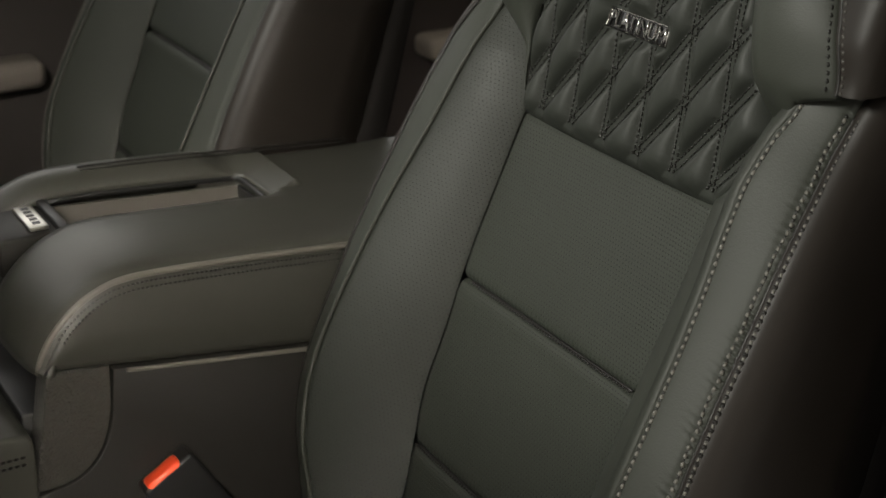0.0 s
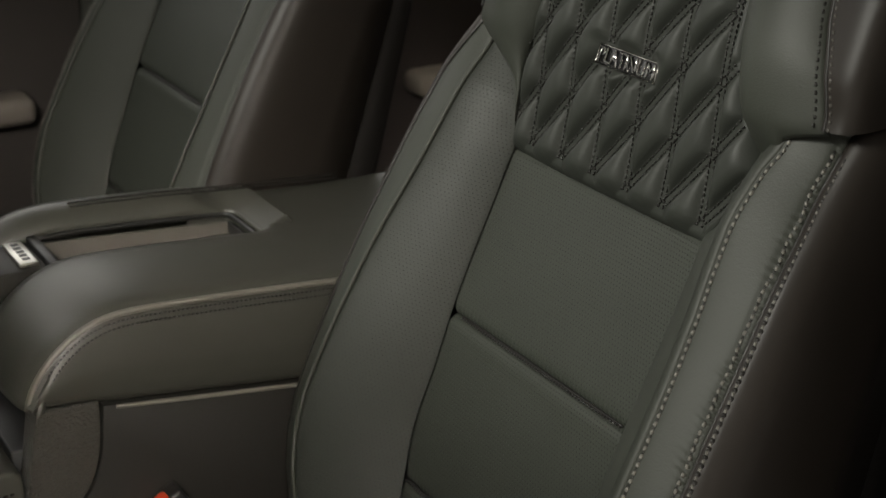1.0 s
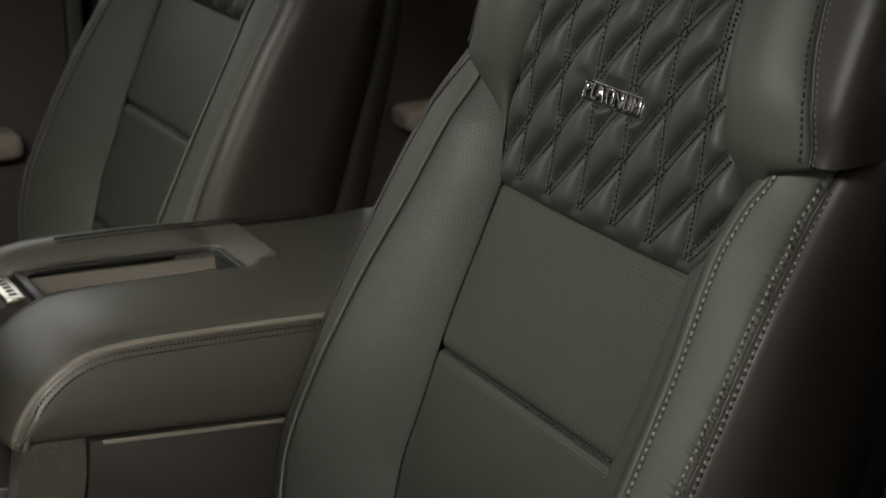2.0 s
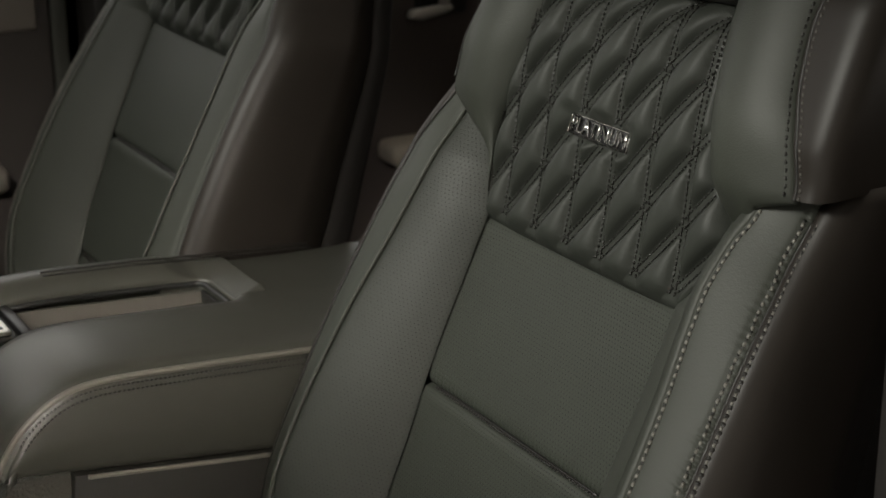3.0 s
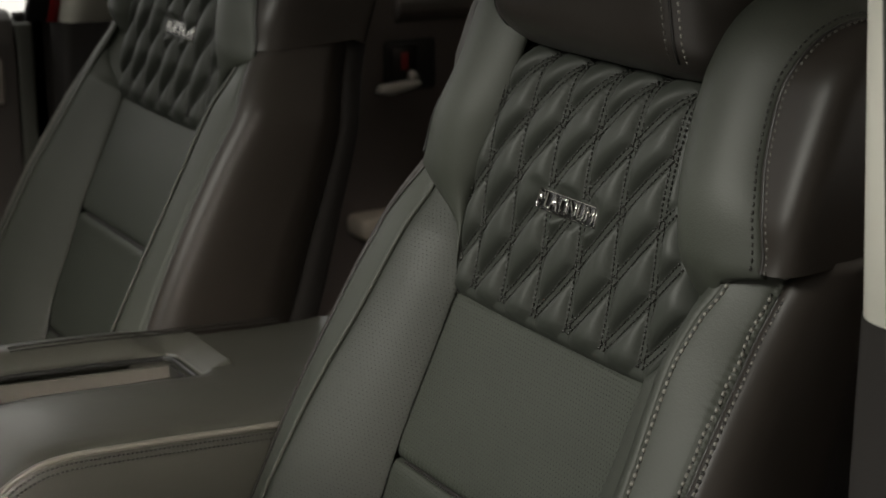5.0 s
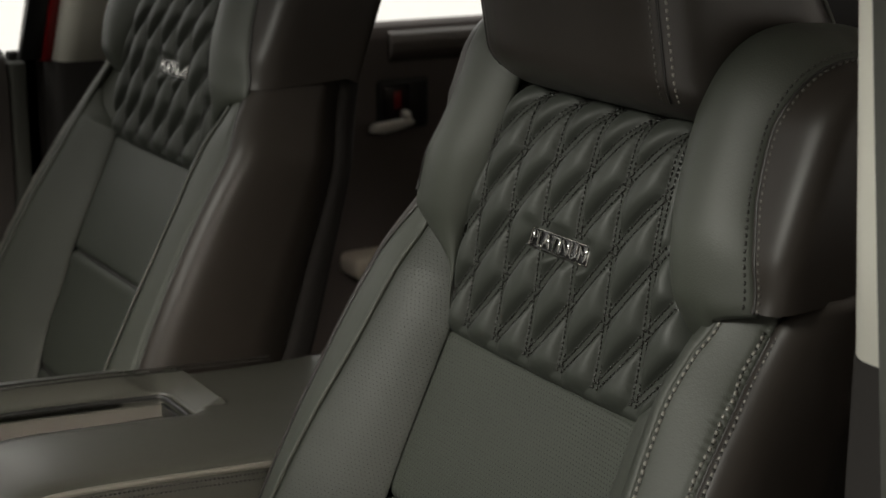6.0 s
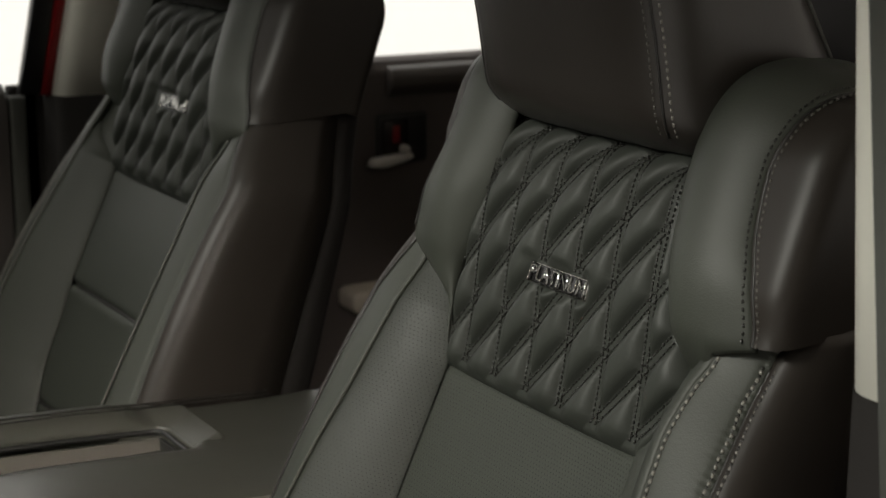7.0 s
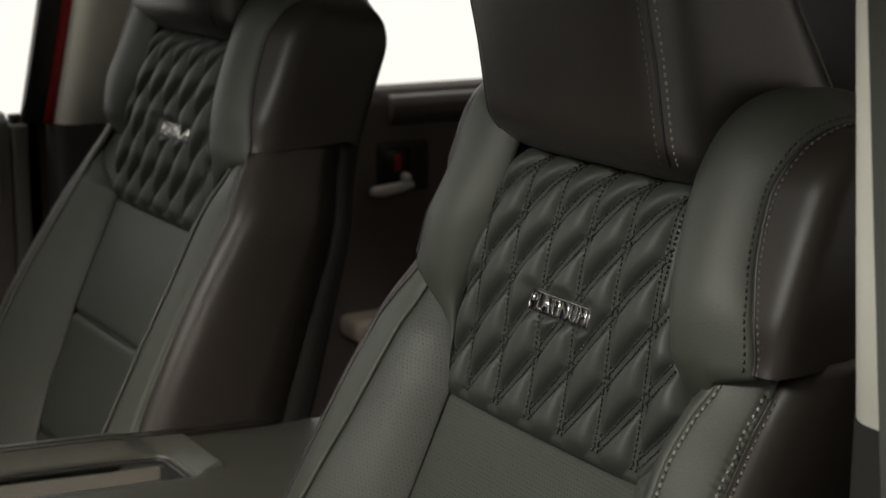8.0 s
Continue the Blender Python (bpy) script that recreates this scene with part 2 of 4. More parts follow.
def curve_of(table, v):
    """Smooth values of a table of (v, a, b, ...) at v: eased between the rows, with monotone cubic slopes."""
    tab = np.array(sorted(table), float)
    x, out = tab[:, 0], []
    for k in range(1, tab.shape[1]):
        y = tab[:, k]
        h, d = np.diff(x), np.diff(y) / np.diff(x)
        m = np.zeros(len(x))
        m[0], m[-1] = d[0], d[-1]
        for i in range(1, len(x) - 1):
            if d[i - 1] * d[i] > 0:
                w1, w2 = 2 * h[i] + h[i - 1], h[i] + 2 * h[i - 1]
                m[i] = (w1 + w2) / (w1 / d[i - 1] + w2 / d[i])
        vv = np.clip(v, x[0], x[-1])
        i = np.clip(np.searchsorted(x, vv) - 1, 0, len(x) - 2)
        t = (vv - x[i]) / h[i]
        out.append((2 * t**3 - 3 * t**2 + 1) * y[i] + (t**3 - 2 * t**2 + t) * h[i] * m[i] + (-2 * t**3 + 3 * t**2) * y[i + 1] + (t**3 - t**2) * h[i] * m[i + 1])
    return np.stack(out, -1)


# ---- the front seats ----
LEAN_BACK = math.atan2(0.129, 0.364)
SEAT_O = np.array([0.0, -0.3156, 1.45])
AX_U = np.array([1.0, 0, 0])
AX_V = np.array([0, math.sin(LEAN_BACK), math.cos(LEAN_BACK)])
AX_N = np.array([0, -math.cos(LEAN_BACK), math.sin(LEAN_BACK)])
FLOOR_Z = 0.60
SEAT_BASE = np.array([0.0, -0.45, FLOOR_Z])


def place(u, v, n):
    """Seat coordinates (across, up the back, out of the back) as places about the seat's base."""
    u, v, n = np.broadcast_arrays(u, v, n)
    return SEAT_O - SEAT_BASE + u[..., None] * AX_U + v[..., None] * AX_V + n[..., None] * AX_N


def roll_over(v, n, v0, radius):
    """Bends what lies above v0 backwards over a round top edge."""
    a = np.clip((v - v0) / radius, 0, None)
    over = np.clip(a - 2.2, 0, None)
    a = np.minimum(a, 2.2)
    r = radius + n
    return np.where(v > v0, v0 + r * np.sin(a) + over * radius * math.cos(2.2), v), np.where(v > v0, -radius + r * np.cos(a) - over * radius * math.sin(2.2), n)


# rows of (v, across, out)
INNER = [(-0.56, 0.112, -0.004), (-0.476, 0.118, -0.005), (-0.43, 0.127, -0.005), (-0.376, 0.137, -0.005), (-0.32, 0.138, -0.008), (-0.26, 0.140, -0.010), (-0.15, 0.142, -0.020), (-0.10, 0.142, -0.024), (-0.073, 0.150, -0.020), (-0.036, 0.170, -0.013), (-0.005, 0.196, -0.011), (0.03, 0.20, -0.012)]
CREST = [(-0.56, 0.140, 0.050), (-0.51, 0.168, 0.062), (-0.46, 0.207, 0.067), (-0.41, 0.223, 0.068), (-0.35, 0.228, 0.062), (-0.28, 0.226, 0.052), (-0.22, 0.222, 0.0415), (-0.15, 0.214, 0.027), (-0.067, 0.207, 0.0106), (-0.01, 0.205, -0.0085), (0.03, 0.204, -0.012)]
CREST_DOOR = [row for row in CREST if row[0] < -0.2] + [(-0.15, 0.2125, 0.027), (-0.105, 0.2045, 0.0185), (-0.067, 0.2000, 0.0106), (-0.035, 0.2005, 0.0005), (-0.009, 0.2050, -0.0085), (0.03, 0.206, -0.012)]
OUTER = [(-0.56, 0.200, 0.035), (-0.50, 0.240, 0.042), (-0.45, 0.268, 0.046), (-0.40, 0.277, 0.045), (-0.30, 0.2705, 0.040), (-0.233, 0.2655, 0.030), (-0.179, 0.2610, 0.019), (-0.113, 0.2540, 0.004), (-0.069, 0.2475, -0.010), (-0.026, 0.2415, -0.024), (0.01, 0.241, -0.034), (0.03, 0.242, -0.040)]
INNER_DOOR = [row for row in INNER if row[0] < -0.09] + [(-0.085, 0.157, -0.019), (-0.067, 0.176, -0.008), (-0.036, 0.194, -0.006), (-0.005, 0.199, -0.009), (0.03, 0.202, -0.012)]
INNER_IN = [row for row in INNER if row[0] < -0.09] + [(-0.073, 0.145, -0.031), (-0.036, 0.158, -0.031), (-0.005, 0.178, -0.026), (0.03, 0.188, -0.022)]
OUTER_IN = [row for row in OUTER if row[0] < -0.29] + [(-0.233, 0.2675, 0.033), (-0.179, 0.264, 0.025), (-0.113, 0.261, 0.013), (-0.069, 0.258, 0.003), (-0.037, 0.245, -0.001), (-0.01, 0.233, -0.007), (0.01, 0.227, -0.013), (0.03, 0.225, -0.018)]
MIDDLE = [(-0.56, 0.0), (-0.40, -0.006), (-0.26, -0.012), (-0.18, -0.021), (-0.12, -0.031), (-0.05, -0.040)]

SIDE_SEAM = [(-0.56, -0.120), (-0.25, -0.124), (-0.11, -0.124), (0.0, -0.116), (0.06, -0.112)]
REAR_EDGE = [(-0.56, -0.185), (-0.24, -0.174), (-0.035, -0.160), (0.067, -0.150), (0.13, -0.134)]


def across_panel(vs, a, b, count, bulge, groove=0.0035, reach=0.004, deep_a=0.0, deep_b=0.0):
    """A padded strip between two edge curves a and b (rows of across, out), its edges pulled into the seams."""
    s = np.linspace(0, 1, count)
    s = 0.5 - 0.5 * np.cos(math.pi * s) if count > 12 else s
    d = b - a
    wid = np.linalg.norm(d, axis=1)
    nx, nn = -d[:, 1] / wid, d[:, 0] / wid
    e0, e1 = s[None] * wid[:, None], (1 - s[None]) * wid[:, None]
    h = (bulge * np.minimum(1, wid / 0.07) ** 2)[:, None] * np.sin(math.pi * s)[None] - groove * (np.exp(-e0 / reach) + np.exp(-e1 / reach)) - deep_a * np.exp(-e0 / 0.0022) - deep_b * np.exp(-e1 / 0.0022)
    u = a[:, :1] + d[:, :1] * s + nx[:, None] * h
    n = a[:, 1:] + d[:, 1:] * s + nn[:, None] * h
    return u, np.repeat(vs[:, None], count, 1), n, np.stack([np.abs(a[:, :1]) + e0, np.repeat(vs[:, None], count, 1)], -1)


def seam_row(u, v, n, edge, gap, sg):
    """Points and normals of a row that runs gap metres inside an edge (0 or 1) of a padded strip."""
    if edge:
        u, v, n = u[:, ::-1], v[:, ::-1], n[:, ::-1]
    d = np.concatenate([np.zeros((len(u), 1)), np.cumsum(np.hypot(np.diff(u, axis=1), np.diff(n, axis=1)), 1)], 1)
    uu = np.array([np.interp(gap, d[i], u[i]) for i in range(len(u))])
    nn = np.array([np.interp(gap, d[i], n[i]) for i in range(len(u))])
    u2 = np.array([np.interp(gap + 0.004, d[i], u[i]) for i in range(len(u))])
    n2 = np.array([np.interp(gap + 0.004, d[i], n[i]) for i in range(len(u))])
    tu, tn = u2 - uu, n2 - nn
    if edge:
        tu, tn = -tu, -tn
    ln = np.hypot(tu, tn)
    nor = (-tn / ln * sg)[:, None] * AX_U + (tu / ln)[:, None] * AX_N
    return place(sg * uu, v[:, 0], nn), nor


def lattice(u, v):
    """Distances to the two families of quilting seams."""
    step = 0.0493
    a = (u + 0.054 * v + 0.072) / step
    b = (u - 0.84 * (v - 0.02) + 0.022) / step
    d1 = np.abs(a - np.round(a)) * step
    d2 = np.abs(b - np.round(b)) * step / math.hypot(1, 0.84)
    return np.clip(d1 - 0.0038, 0, None), np.clip(d2 - 0.0038, 0, None)


QV0, QR = 0.099, 0.042


def quilt_base(u, v):
    x = np.clip((0.07 - v) / 0.17, 0, 1)
    return -0.0225 * x * x * (3 - 2 * x) - 0.25 * np.clip(np.abs(u) - 0.05, 0, None) ** 2


def quilt_half(v, wide=False):
    if wide:
        return curve_of([(-0.107, 0.134), (-0.104, 0.143), (-0.099, 0.149), (-0.088, 0.159), (-0.066, 0.173), (-0.045, 0.177), (-0.02, 0.168), (0.016, 0.151), (0.08, 0.131), (0.13, 0.127), (0.20, 0.126)], v)[..., 0]
    return curve_of([(-0.107, 0.136), (-0.104, 0.143), (-0.099, 0.148), (-0.088, 0.1510), (-0.06, 0.156), (-0.03, 0.156), (0.016, 0.148), (0.08, 0.134), (0.13, 0.133), (0.20, 0.133)], v)[..., 0]


def seat_shell(seat, door):
    """The hard and padded core behind the covers: sides, back panel, and all that closes the seat."""
    for sg in (-1, 1):
        vs = np.linspace(-0.56, 0.010, 60)
        o = curve_of(OUTER if sg == door else OUTER_IN, vs)
        rows = []
        seam_n = curve_of(SIDE_SEAM, vs)[:, 0]
        for du, dn, f in ((0.0, 0.0, 0), (0.004, 0.001, 0), (0.009, 0.0035, 0), (0.0165, 0.0105, 0), (0.0215, 0.021, 0), (0.0240, 0.036, 0), (0.0250, 0.036, 0.25), (0.0235, 0.036, 0.62), (0.018, 0.036, 1.0)):
            rows.append((o[:, 0] + du, o[:, 1] - dn + (seam_n - o[:, 1] + 0.036) * f))
        u = np.stack([r[0] for r in rows], 1)
        n = np.stack([r[1] for r in rows], 1)
        lift = np.clip(np.arange(u.shape[1]) / 8, 0, 1)[None] * 0.045
        f = ((vs + 0.56) / 0.57)[:, None]
        v = np.repeat(vs[:, None], u.shape[1], 1) + lift * f**6
        bm = sheet(place(sg * u, v, n), flip=sg < 0)
        solid(part("side_panel", bm, SIDE, seat, "dark brown-black vinyl side panel"), 0.012)
        # rear quarter between the side seam and the back panel
        u2 = np.stack([u[:, -1] - 0.003, u[:, -1] - 0.0015, u[:, -1] - 0.003, u[:, -1] - 0.009, u[:, -1] - 0.022, u[:, -1] - 0.06], 1)
        rear_n = curve_of(REAR_EDGE, vs)[:, 0]
        n2 = np.stack([seam_n + (rear_n - seam_n) * f for f in (0.0, 0.06, 0.35, 0.72, 0.95, 1.1)], 1)
        v2 = np.repeat(v[:, -1:], 6, 1)
        solid(part("rear_quarter", sheet(place(sg * u2, v2, n2), flip=sg < 0), PILLAR_DARK, seat, "matt black rear quarter"), 0.01)
    vs = np.linspace(-0.56, 0.15, 30)
    ss = np.linspace(-1, 1, 15)
    o = curve_of(OUTER, np.minimum(vs, 0.0))
    u = (o[:, :1] - 0.055) * ss
    n = np.repeat(curve_of(REAR_EDGE, vs), 15, 1) + 0.004 - 0.012 * (1 - ss**2)
    solid(part("back_panel", sheet(place(u, np.repeat(vs[:, None], 15, 1), n), flip=True), BLACK, seat, "hard black plastic back panel"), 0.01)
    # foam core, out of sight
    vs = np.linspace(-0.57, 0.10, 20)
    o = curve_of(OUTER, np.minimum(vs, 0.0))
    ring = [(-0.9, -0.12), (0.9, -0.12), (0.9, -0.05), (0.45, -0.05), (-0.45, -0.05), (-0.9, -0.05), (-0.9, -0.12)]
    u = np.stack([(o[:, 0] - 0.03) * a for a, b in ring], 1)
    n = np.stack([o[:, 1] * 0 + b for a, b in ring], 1)
    part("foam_core", sheet(place(u, np.repeat(vs[:, None], len(ring), 1), n)), BLACK, seat)


def seat_back(seat, door):
    # three perforated middle panels
    for name, v0, v1 in (("lower_panel", -0.56, -0.429), ("lumbar_panel", -0.429, -0.2655), ("middle_panel", -0.2655, -0.085)):
        vs = v0 + (v1 - v0) * (0.5 - 0.5 * np.cos(np.linspace(0, math.pi, 64)))
        inn = curve_of(INNER, vs)
        mid = curve_of(MIDDLE, vs)[:, 0]
        s = np.linspace(-1, 1, 181)
        s = 0.5 * s + 0.5 * np.sin(s * math.pi / 2)
        u = inn[:, :1] * s
        n = mid[:, None] + (inn[:, 1:] - mid[:, None]) * s**4
        e = (1 - np.abs(s))[None] * inn[:, :1]
        n = n - 0.0018 * np.exp(-e / 0.004)
        ev0, ev1 = vs[:, None] - v0, v1 - vs[:, None]
        n = n - 0.0080 * np.exp(-ev0 / 0.0034) - 0.0075 * np.exp(-ev1 / 0.0028) + 0.0006 * np.exp(-((ev1 - 0.012) / 0.008) ** 2) + 0.0007 * np.cos(2 * math.pi * u / 0.0066) * np.exp(-ev0 / 0.0045)
        n = n - 0.014 * np.clip((vs[:, None] + 0.110) / 0.016, 0, 1) ** 1.5
        v = np.repeat(vs[:, None], 181, 1)
        solid(part(name, sheet(place(u, v, n), np.stack([u, v], -1)), PERF, seat, "perforated black leather panel"), 0.012)
    # stitched cross seams
    for v in (-0.2655, -0.429):
        us = np.linspace(-0.128, 0.128, 40)
        n = curve_of(MIDDLE, np.full(40, v))[:, 0]
        pts = place(us, np.full(40, v - 0.001), n - 0.0035)
        raw("seam_stitching", *stitch_mesh([(pts, np.repeat(AX_N[None], 40, 0))], 0.0042, 0.0034, 0.0023, 0.0005), THREAD, seat)
        # black cord sunk in the crease, painting in its shade
        part("seam_shade_cord", tube(place(us, np.full(40, v), n - 0.0050), 0.0013, 6), THREAD, seat, "dark seam across the backrest")

    for sg in (-1, 1):
        vs = np.linspace(-0.56, 0.020, 420)
        a, b, c = curve_of(INNER_DOOR if sg == door else INNER_IN, vs), curve_of(CREST_DOOR if sg == door else CREST, vs), curve_of(OUTER if sg == door else OUTER_IN, vs)
        u, v, n, uv = across_panel(vs, a, b, 40, 0.0075, 0.0013, 0.003, deep_b=0.004 * (sg != door))
        solid(part("inner_bolster", sheet(place(sg * u, v, n), uv, flip=sg < 0), PERF_DIM if sg != door else LEATHER, seat, "perforated leather inner side of the bolster" if sg != door else "smooth leather inner side of the bolster"), 0.012)
        u, v, n, uv = across_panel(vs, b, c, 40, 0.0036, 0.0022, 0.003, deep_a=0.003 * (sg != door))
        if sg == door:
            n = n + 0.0019 * np.exp(-np.linspace(0, 1, 40) * 0.05 / 0.003)[None]
        # leather gathers along the outer seam
        s = 0.5 - 0.5 * np.cos(math.pi * np.linspace(0, 1, 40))[None]
        rng = np.random.RandomState(5)
        knots = np.arange(-0.57, 0.04, 0.0065)
        strength = np.interp(v, knots, rng.uniform(0.25, 1.0, len(knots)))
        slow = np.interp(v, np.linspace(-0.57, 0.04, 40), rng.uniform(-1, 1, 40))
        reach = np.interp(v, knots, rng.uniform(0.10, 0.34, len(knots))) * np.clip(0.5 - v * 1.6, 0.4, 1.2)
        wave = np.cos(2 * math.pi * (v + 0.56 - 0.012 * (1 - s)) / 0.0065)
        fade = np.exp(-((1 - s) / reach) ** 2)
        n = n + (sg == door) * (0.00165 * strength * wave + 0.0012 * slow) * fade - 0.0010 * np.exp(-(((1 - s) * 0.045 - 0.006) / 0.0022) ** 2)
        n = n + (sg == door) * 0.00008 * np.cos(2 * math.pi * v / 0.0065) * np.exp(-(s / 0.16) ** 2)
        solid(part("outer_band", sheet(place(sg * u, v, n), uv, flip=sg < 0), LEATHER, seat, "smooth black leather band"), 0.012)
        # piping on the crest
        k = (vs < 0.0) & (np.arange(len(vs)) % 4 == 0)
        if sg != door:
            pts = place(sg * (b[k][:, 0] - 0.0004), vs[k], b[k][:, 1] - 0.0004)
            part("piping", tube(pts, 0.0026, 10), LEATHER, seat, "raised leather piping")
        # closing strip under the wing tail
        vs2 = np.linspace(-0.125, 0.03, 30)
        a2, b2 = curve_of(INNER, vs2), curve_of(CREST_DOOR if sg == door else CREST, vs2)
        lu, lv, ln, luv = across_panel(vs2, np.stack([vs2 * 0 + 0.125, a2[:, 1] * 0 - 0.042], 1), np.stack([b2[:, 0] - 0.004, b2[:, 1] - 0.011], 1), 12, 0.002, 0.0, 0.003)
        solid(part("tail_lining", sheet(place(sg * lu, lv, ln), luv, flip=sg < 0), LEATHER, seat), 0.006)
        # stitch rows along both seams
        for edge, gap in ((0, 0.0045), (1, 0.006)) if sg == door else ():
            pts, nor = seam_row(u, v, n, edge, gap, sg)
            raw("bolster_stitching", *stitch_mesh([(pts[k], nor[k])], 0.0065, 0.0043, 0.0029, 0.0005), THREAD_GREY, seat, "grey thread stitching")
            # black spindles between the stitches stand in for shaded needle holes
            raw("needle_hole_spots", *stitch_mesh([(pts[k], nor[k])], 0.0065, 0.0028, 0.0028, -0.0004, 1.0), THREAD, seat, "dark punched seam")
        o = c[k]
        # black cord along the groove, in place of the shade inside it
        part("seam_shade_cord", tube(place(sg * (o[:, 0] + 0.0005), vs[k], o[:, 1] - 0.0008), 0.0013, 6), THREAD, seat, "dark seam between band and side")
        if sg != door:
            continue
        pts = place(sg * (o[:, 0] + 0.0050), vs[k], o[:, 1] - 0.0016)
        nor = np.repeat((AX_N * 0.9 + AX_U * sg * 0.43)[None], len(pts), 0)
        raw("bolster_stitching", *stitch_mesh([(pts, nor)], 0.0065, 0.0036, 0.0024, 0.0005), THREAD_GREY, seat, "grey thread stitching")
        # the same black spots for the needle holes of the side row
        raw("needle_hole_spots", *stitch_mesh([(pts, nor)], 0.0065, 0.0040, 0.0040, 0.0002, 1.0), THREAD, seat, "dark punched seam")

    # quilted upper panel
    nv, nu = 330, 290
    vs = np.concatenate([np.linspace(-0.107, -0.091, 14)[:-1], np.linspace(-0.091, 0.19, nv - 13)])
    s = np.linspace(-1, 1, nu)
    s = np.sign(s) * (1 - (1 - np.abs(s)) ** 1.15)
    hw = np.where((s * door > 0)[None], quilt_half(vs, True)[:, None], quilt_half(vs)[:, None])
    u = hw * s
    v = np.repeat(vs[:, None], nu, 1)
    d1, d2 = lattice(u, v)
    edge = np.minimum((hw - np.abs(u)), v + 0.107)
    edge = np.clip(edge, 0, 1)
    # the filling sags: each diamond falls steeply to its lower seam and rises gently from its upper one
    band = (u - 0.84 * (v - 0.02) + 0.022) / 0.0493
    wide = 0.0493 / math.hypot(1, 0.84)
    up = np.clip((band - np.floor(band)) * wide - 0.0038, 0, None)
    down = np.clip((1 - band + np.floor(band)) * wide - 0.0038, 0, None)
    puff = (1 - np.exp(-d1 / 0.0050)) * (1 - np.exp(-up / 0.0062)) * (1 - np.exp(-down / 0.0027)) * 1.20
    w = 1 - np.exp(-((edge / 0.011) ** 2))
    puff = puff * w + 0.22 * (1 - w)
    tall = 0.0098 - 0.0040 * np.clip((v - 0.085) / 0.04, 0, 1)
    n = quilt_base(u, v) + tall * puff - 0.013 * np.exp(-edge / 0.0042)
    rng = np.random.RandomState(11)
    shift = np.interp(u + 0.35 * v, np.linspace(-0.3, 0.3, 90), rng.uniform(0, 3.0, 90))
    pucker = np.cos(2 * math.pi * v / 0.0052 + shift) * (np.exp(-d1 / 0.0032) * (d1 > 0) + np.cos(2 * math.pi * (v + 0.4 * u) / 0.0060 + shift) * np.exp(-d2 / 0.0032) * (d2 > 0))
    n = n + 0.00030 * pucker * w
    bad = np.exp(-(((u - 0.0055) / 0.047) ** 6 + ((v - 0.006) / 0.014) ** 4))
    n = n - 0.0104 * bad * puff
    vv, n2 = roll_over(v, n, QV0, QR)
    solid(part("quilted_panel", sheet(place(u, vv, n2), np.stack([u, v], -1)), QUILT, seat, "diamond-quilted black leather panel with double stitching"), 0.008)
    # double rows of stitches along the quilting seams
    paths = []
    step, half = 0.0493, 0.0028
    for kind in (0, 1):
        for m in range(-12, 14):
            for off in (-half, half):
                vv = np.linspace(-0.095, 0.165, 160)
                if kind == 0:
                    uu = -0.072 - 0.054 * vv + step * m + off
                else:
                    uu = 0.84 * (vv - 0.02) - 0.022 + step * m + off * math.hypot(1, 0.84)
                ok = np.abs(uu) < np.where(uu * door > 0, quilt_half(vv, True), quilt_half(vv)) - 0.004
                ok &= ~((np.abs(uu - 0.0055) < 0.043) & (np.abs(vv - 0.006) < 0.009))
                for run in np.split(np.arange(160), np.where(np.diff(ok.astype(int)) != 0)[0] + 1):
                    if len(run) > 3 and ok[run[0]]:
                        a, b = roll_over(vv[run], quilt_base(uu[run], vv[run]) + 0.0006, QV0, QR)
                        paths.append((place(uu[run], a, b), np.repeat(AX_N[None], len(run), 0)))
    raw("quilt_stitching", *stitch_mesh(paths, 0.0046, 0.0034, 0.0017, 0.0003), THREAD, seat, "black double stitching", "stuff")


WV0, WR = 0.147, 0.070
W_IN = [(-0.10, 0.146, -0.021), (-0.06, 0.152, -0.017), (-0.022, 0.156, -0.017), (0.016, 0.143, -0.0130), (0.08, 0.1255, -0.0045), (0.13, 0.122, -0.002), (0.60, 0.118, -0.004)]
W_IN_DOOR = [(-0.10, 0.168, -0.046), (-0.06, 0.172, -0.042), (-0.022, 0.164, -0.025), (0.016, 0.146, -0.0140), (0.08, 0.1255, -0.0045), (0.13, 0.122, -0.002), (0.60, 0.118, -0.004)]
W_TOP = [(-0.10, 0.172, -0.028), (-0.05, 0.174, -0.014), (-0.02, 0.175, -0.002), (0.005, 0.176, 0.010), (0.06, 0.172, 0.020), (0.12, 0.166, 0.018), (0.60, 0.165, 0.008)]
W_TOP_DOOR = [(-0.10, 0.178, -0.044), (-0.05, 0.180, -0.034), (-0.025, 0.179, -0.024), (-0.010, 0.177, -0.006), (0.005, 0.176, 0.008), (0.06, 0.172, 0.020), (0.12, 0.166, 0.018), (0.60, 0.165, 0.008)]
W_OUT = [(-0.10, 0.243, -0.010), (0.012, 0.238, -0.008), (0.05, 0.229, -0.001), (0.094, 0.215, 0.0), (0.136, 0.210, 0.0), (0.168, 0.214, -0.002), (0.24, 0.222, -0.004), (0.60, 0.222, -0.004)]
WFLAT, WR2 = 0.006, 0.070


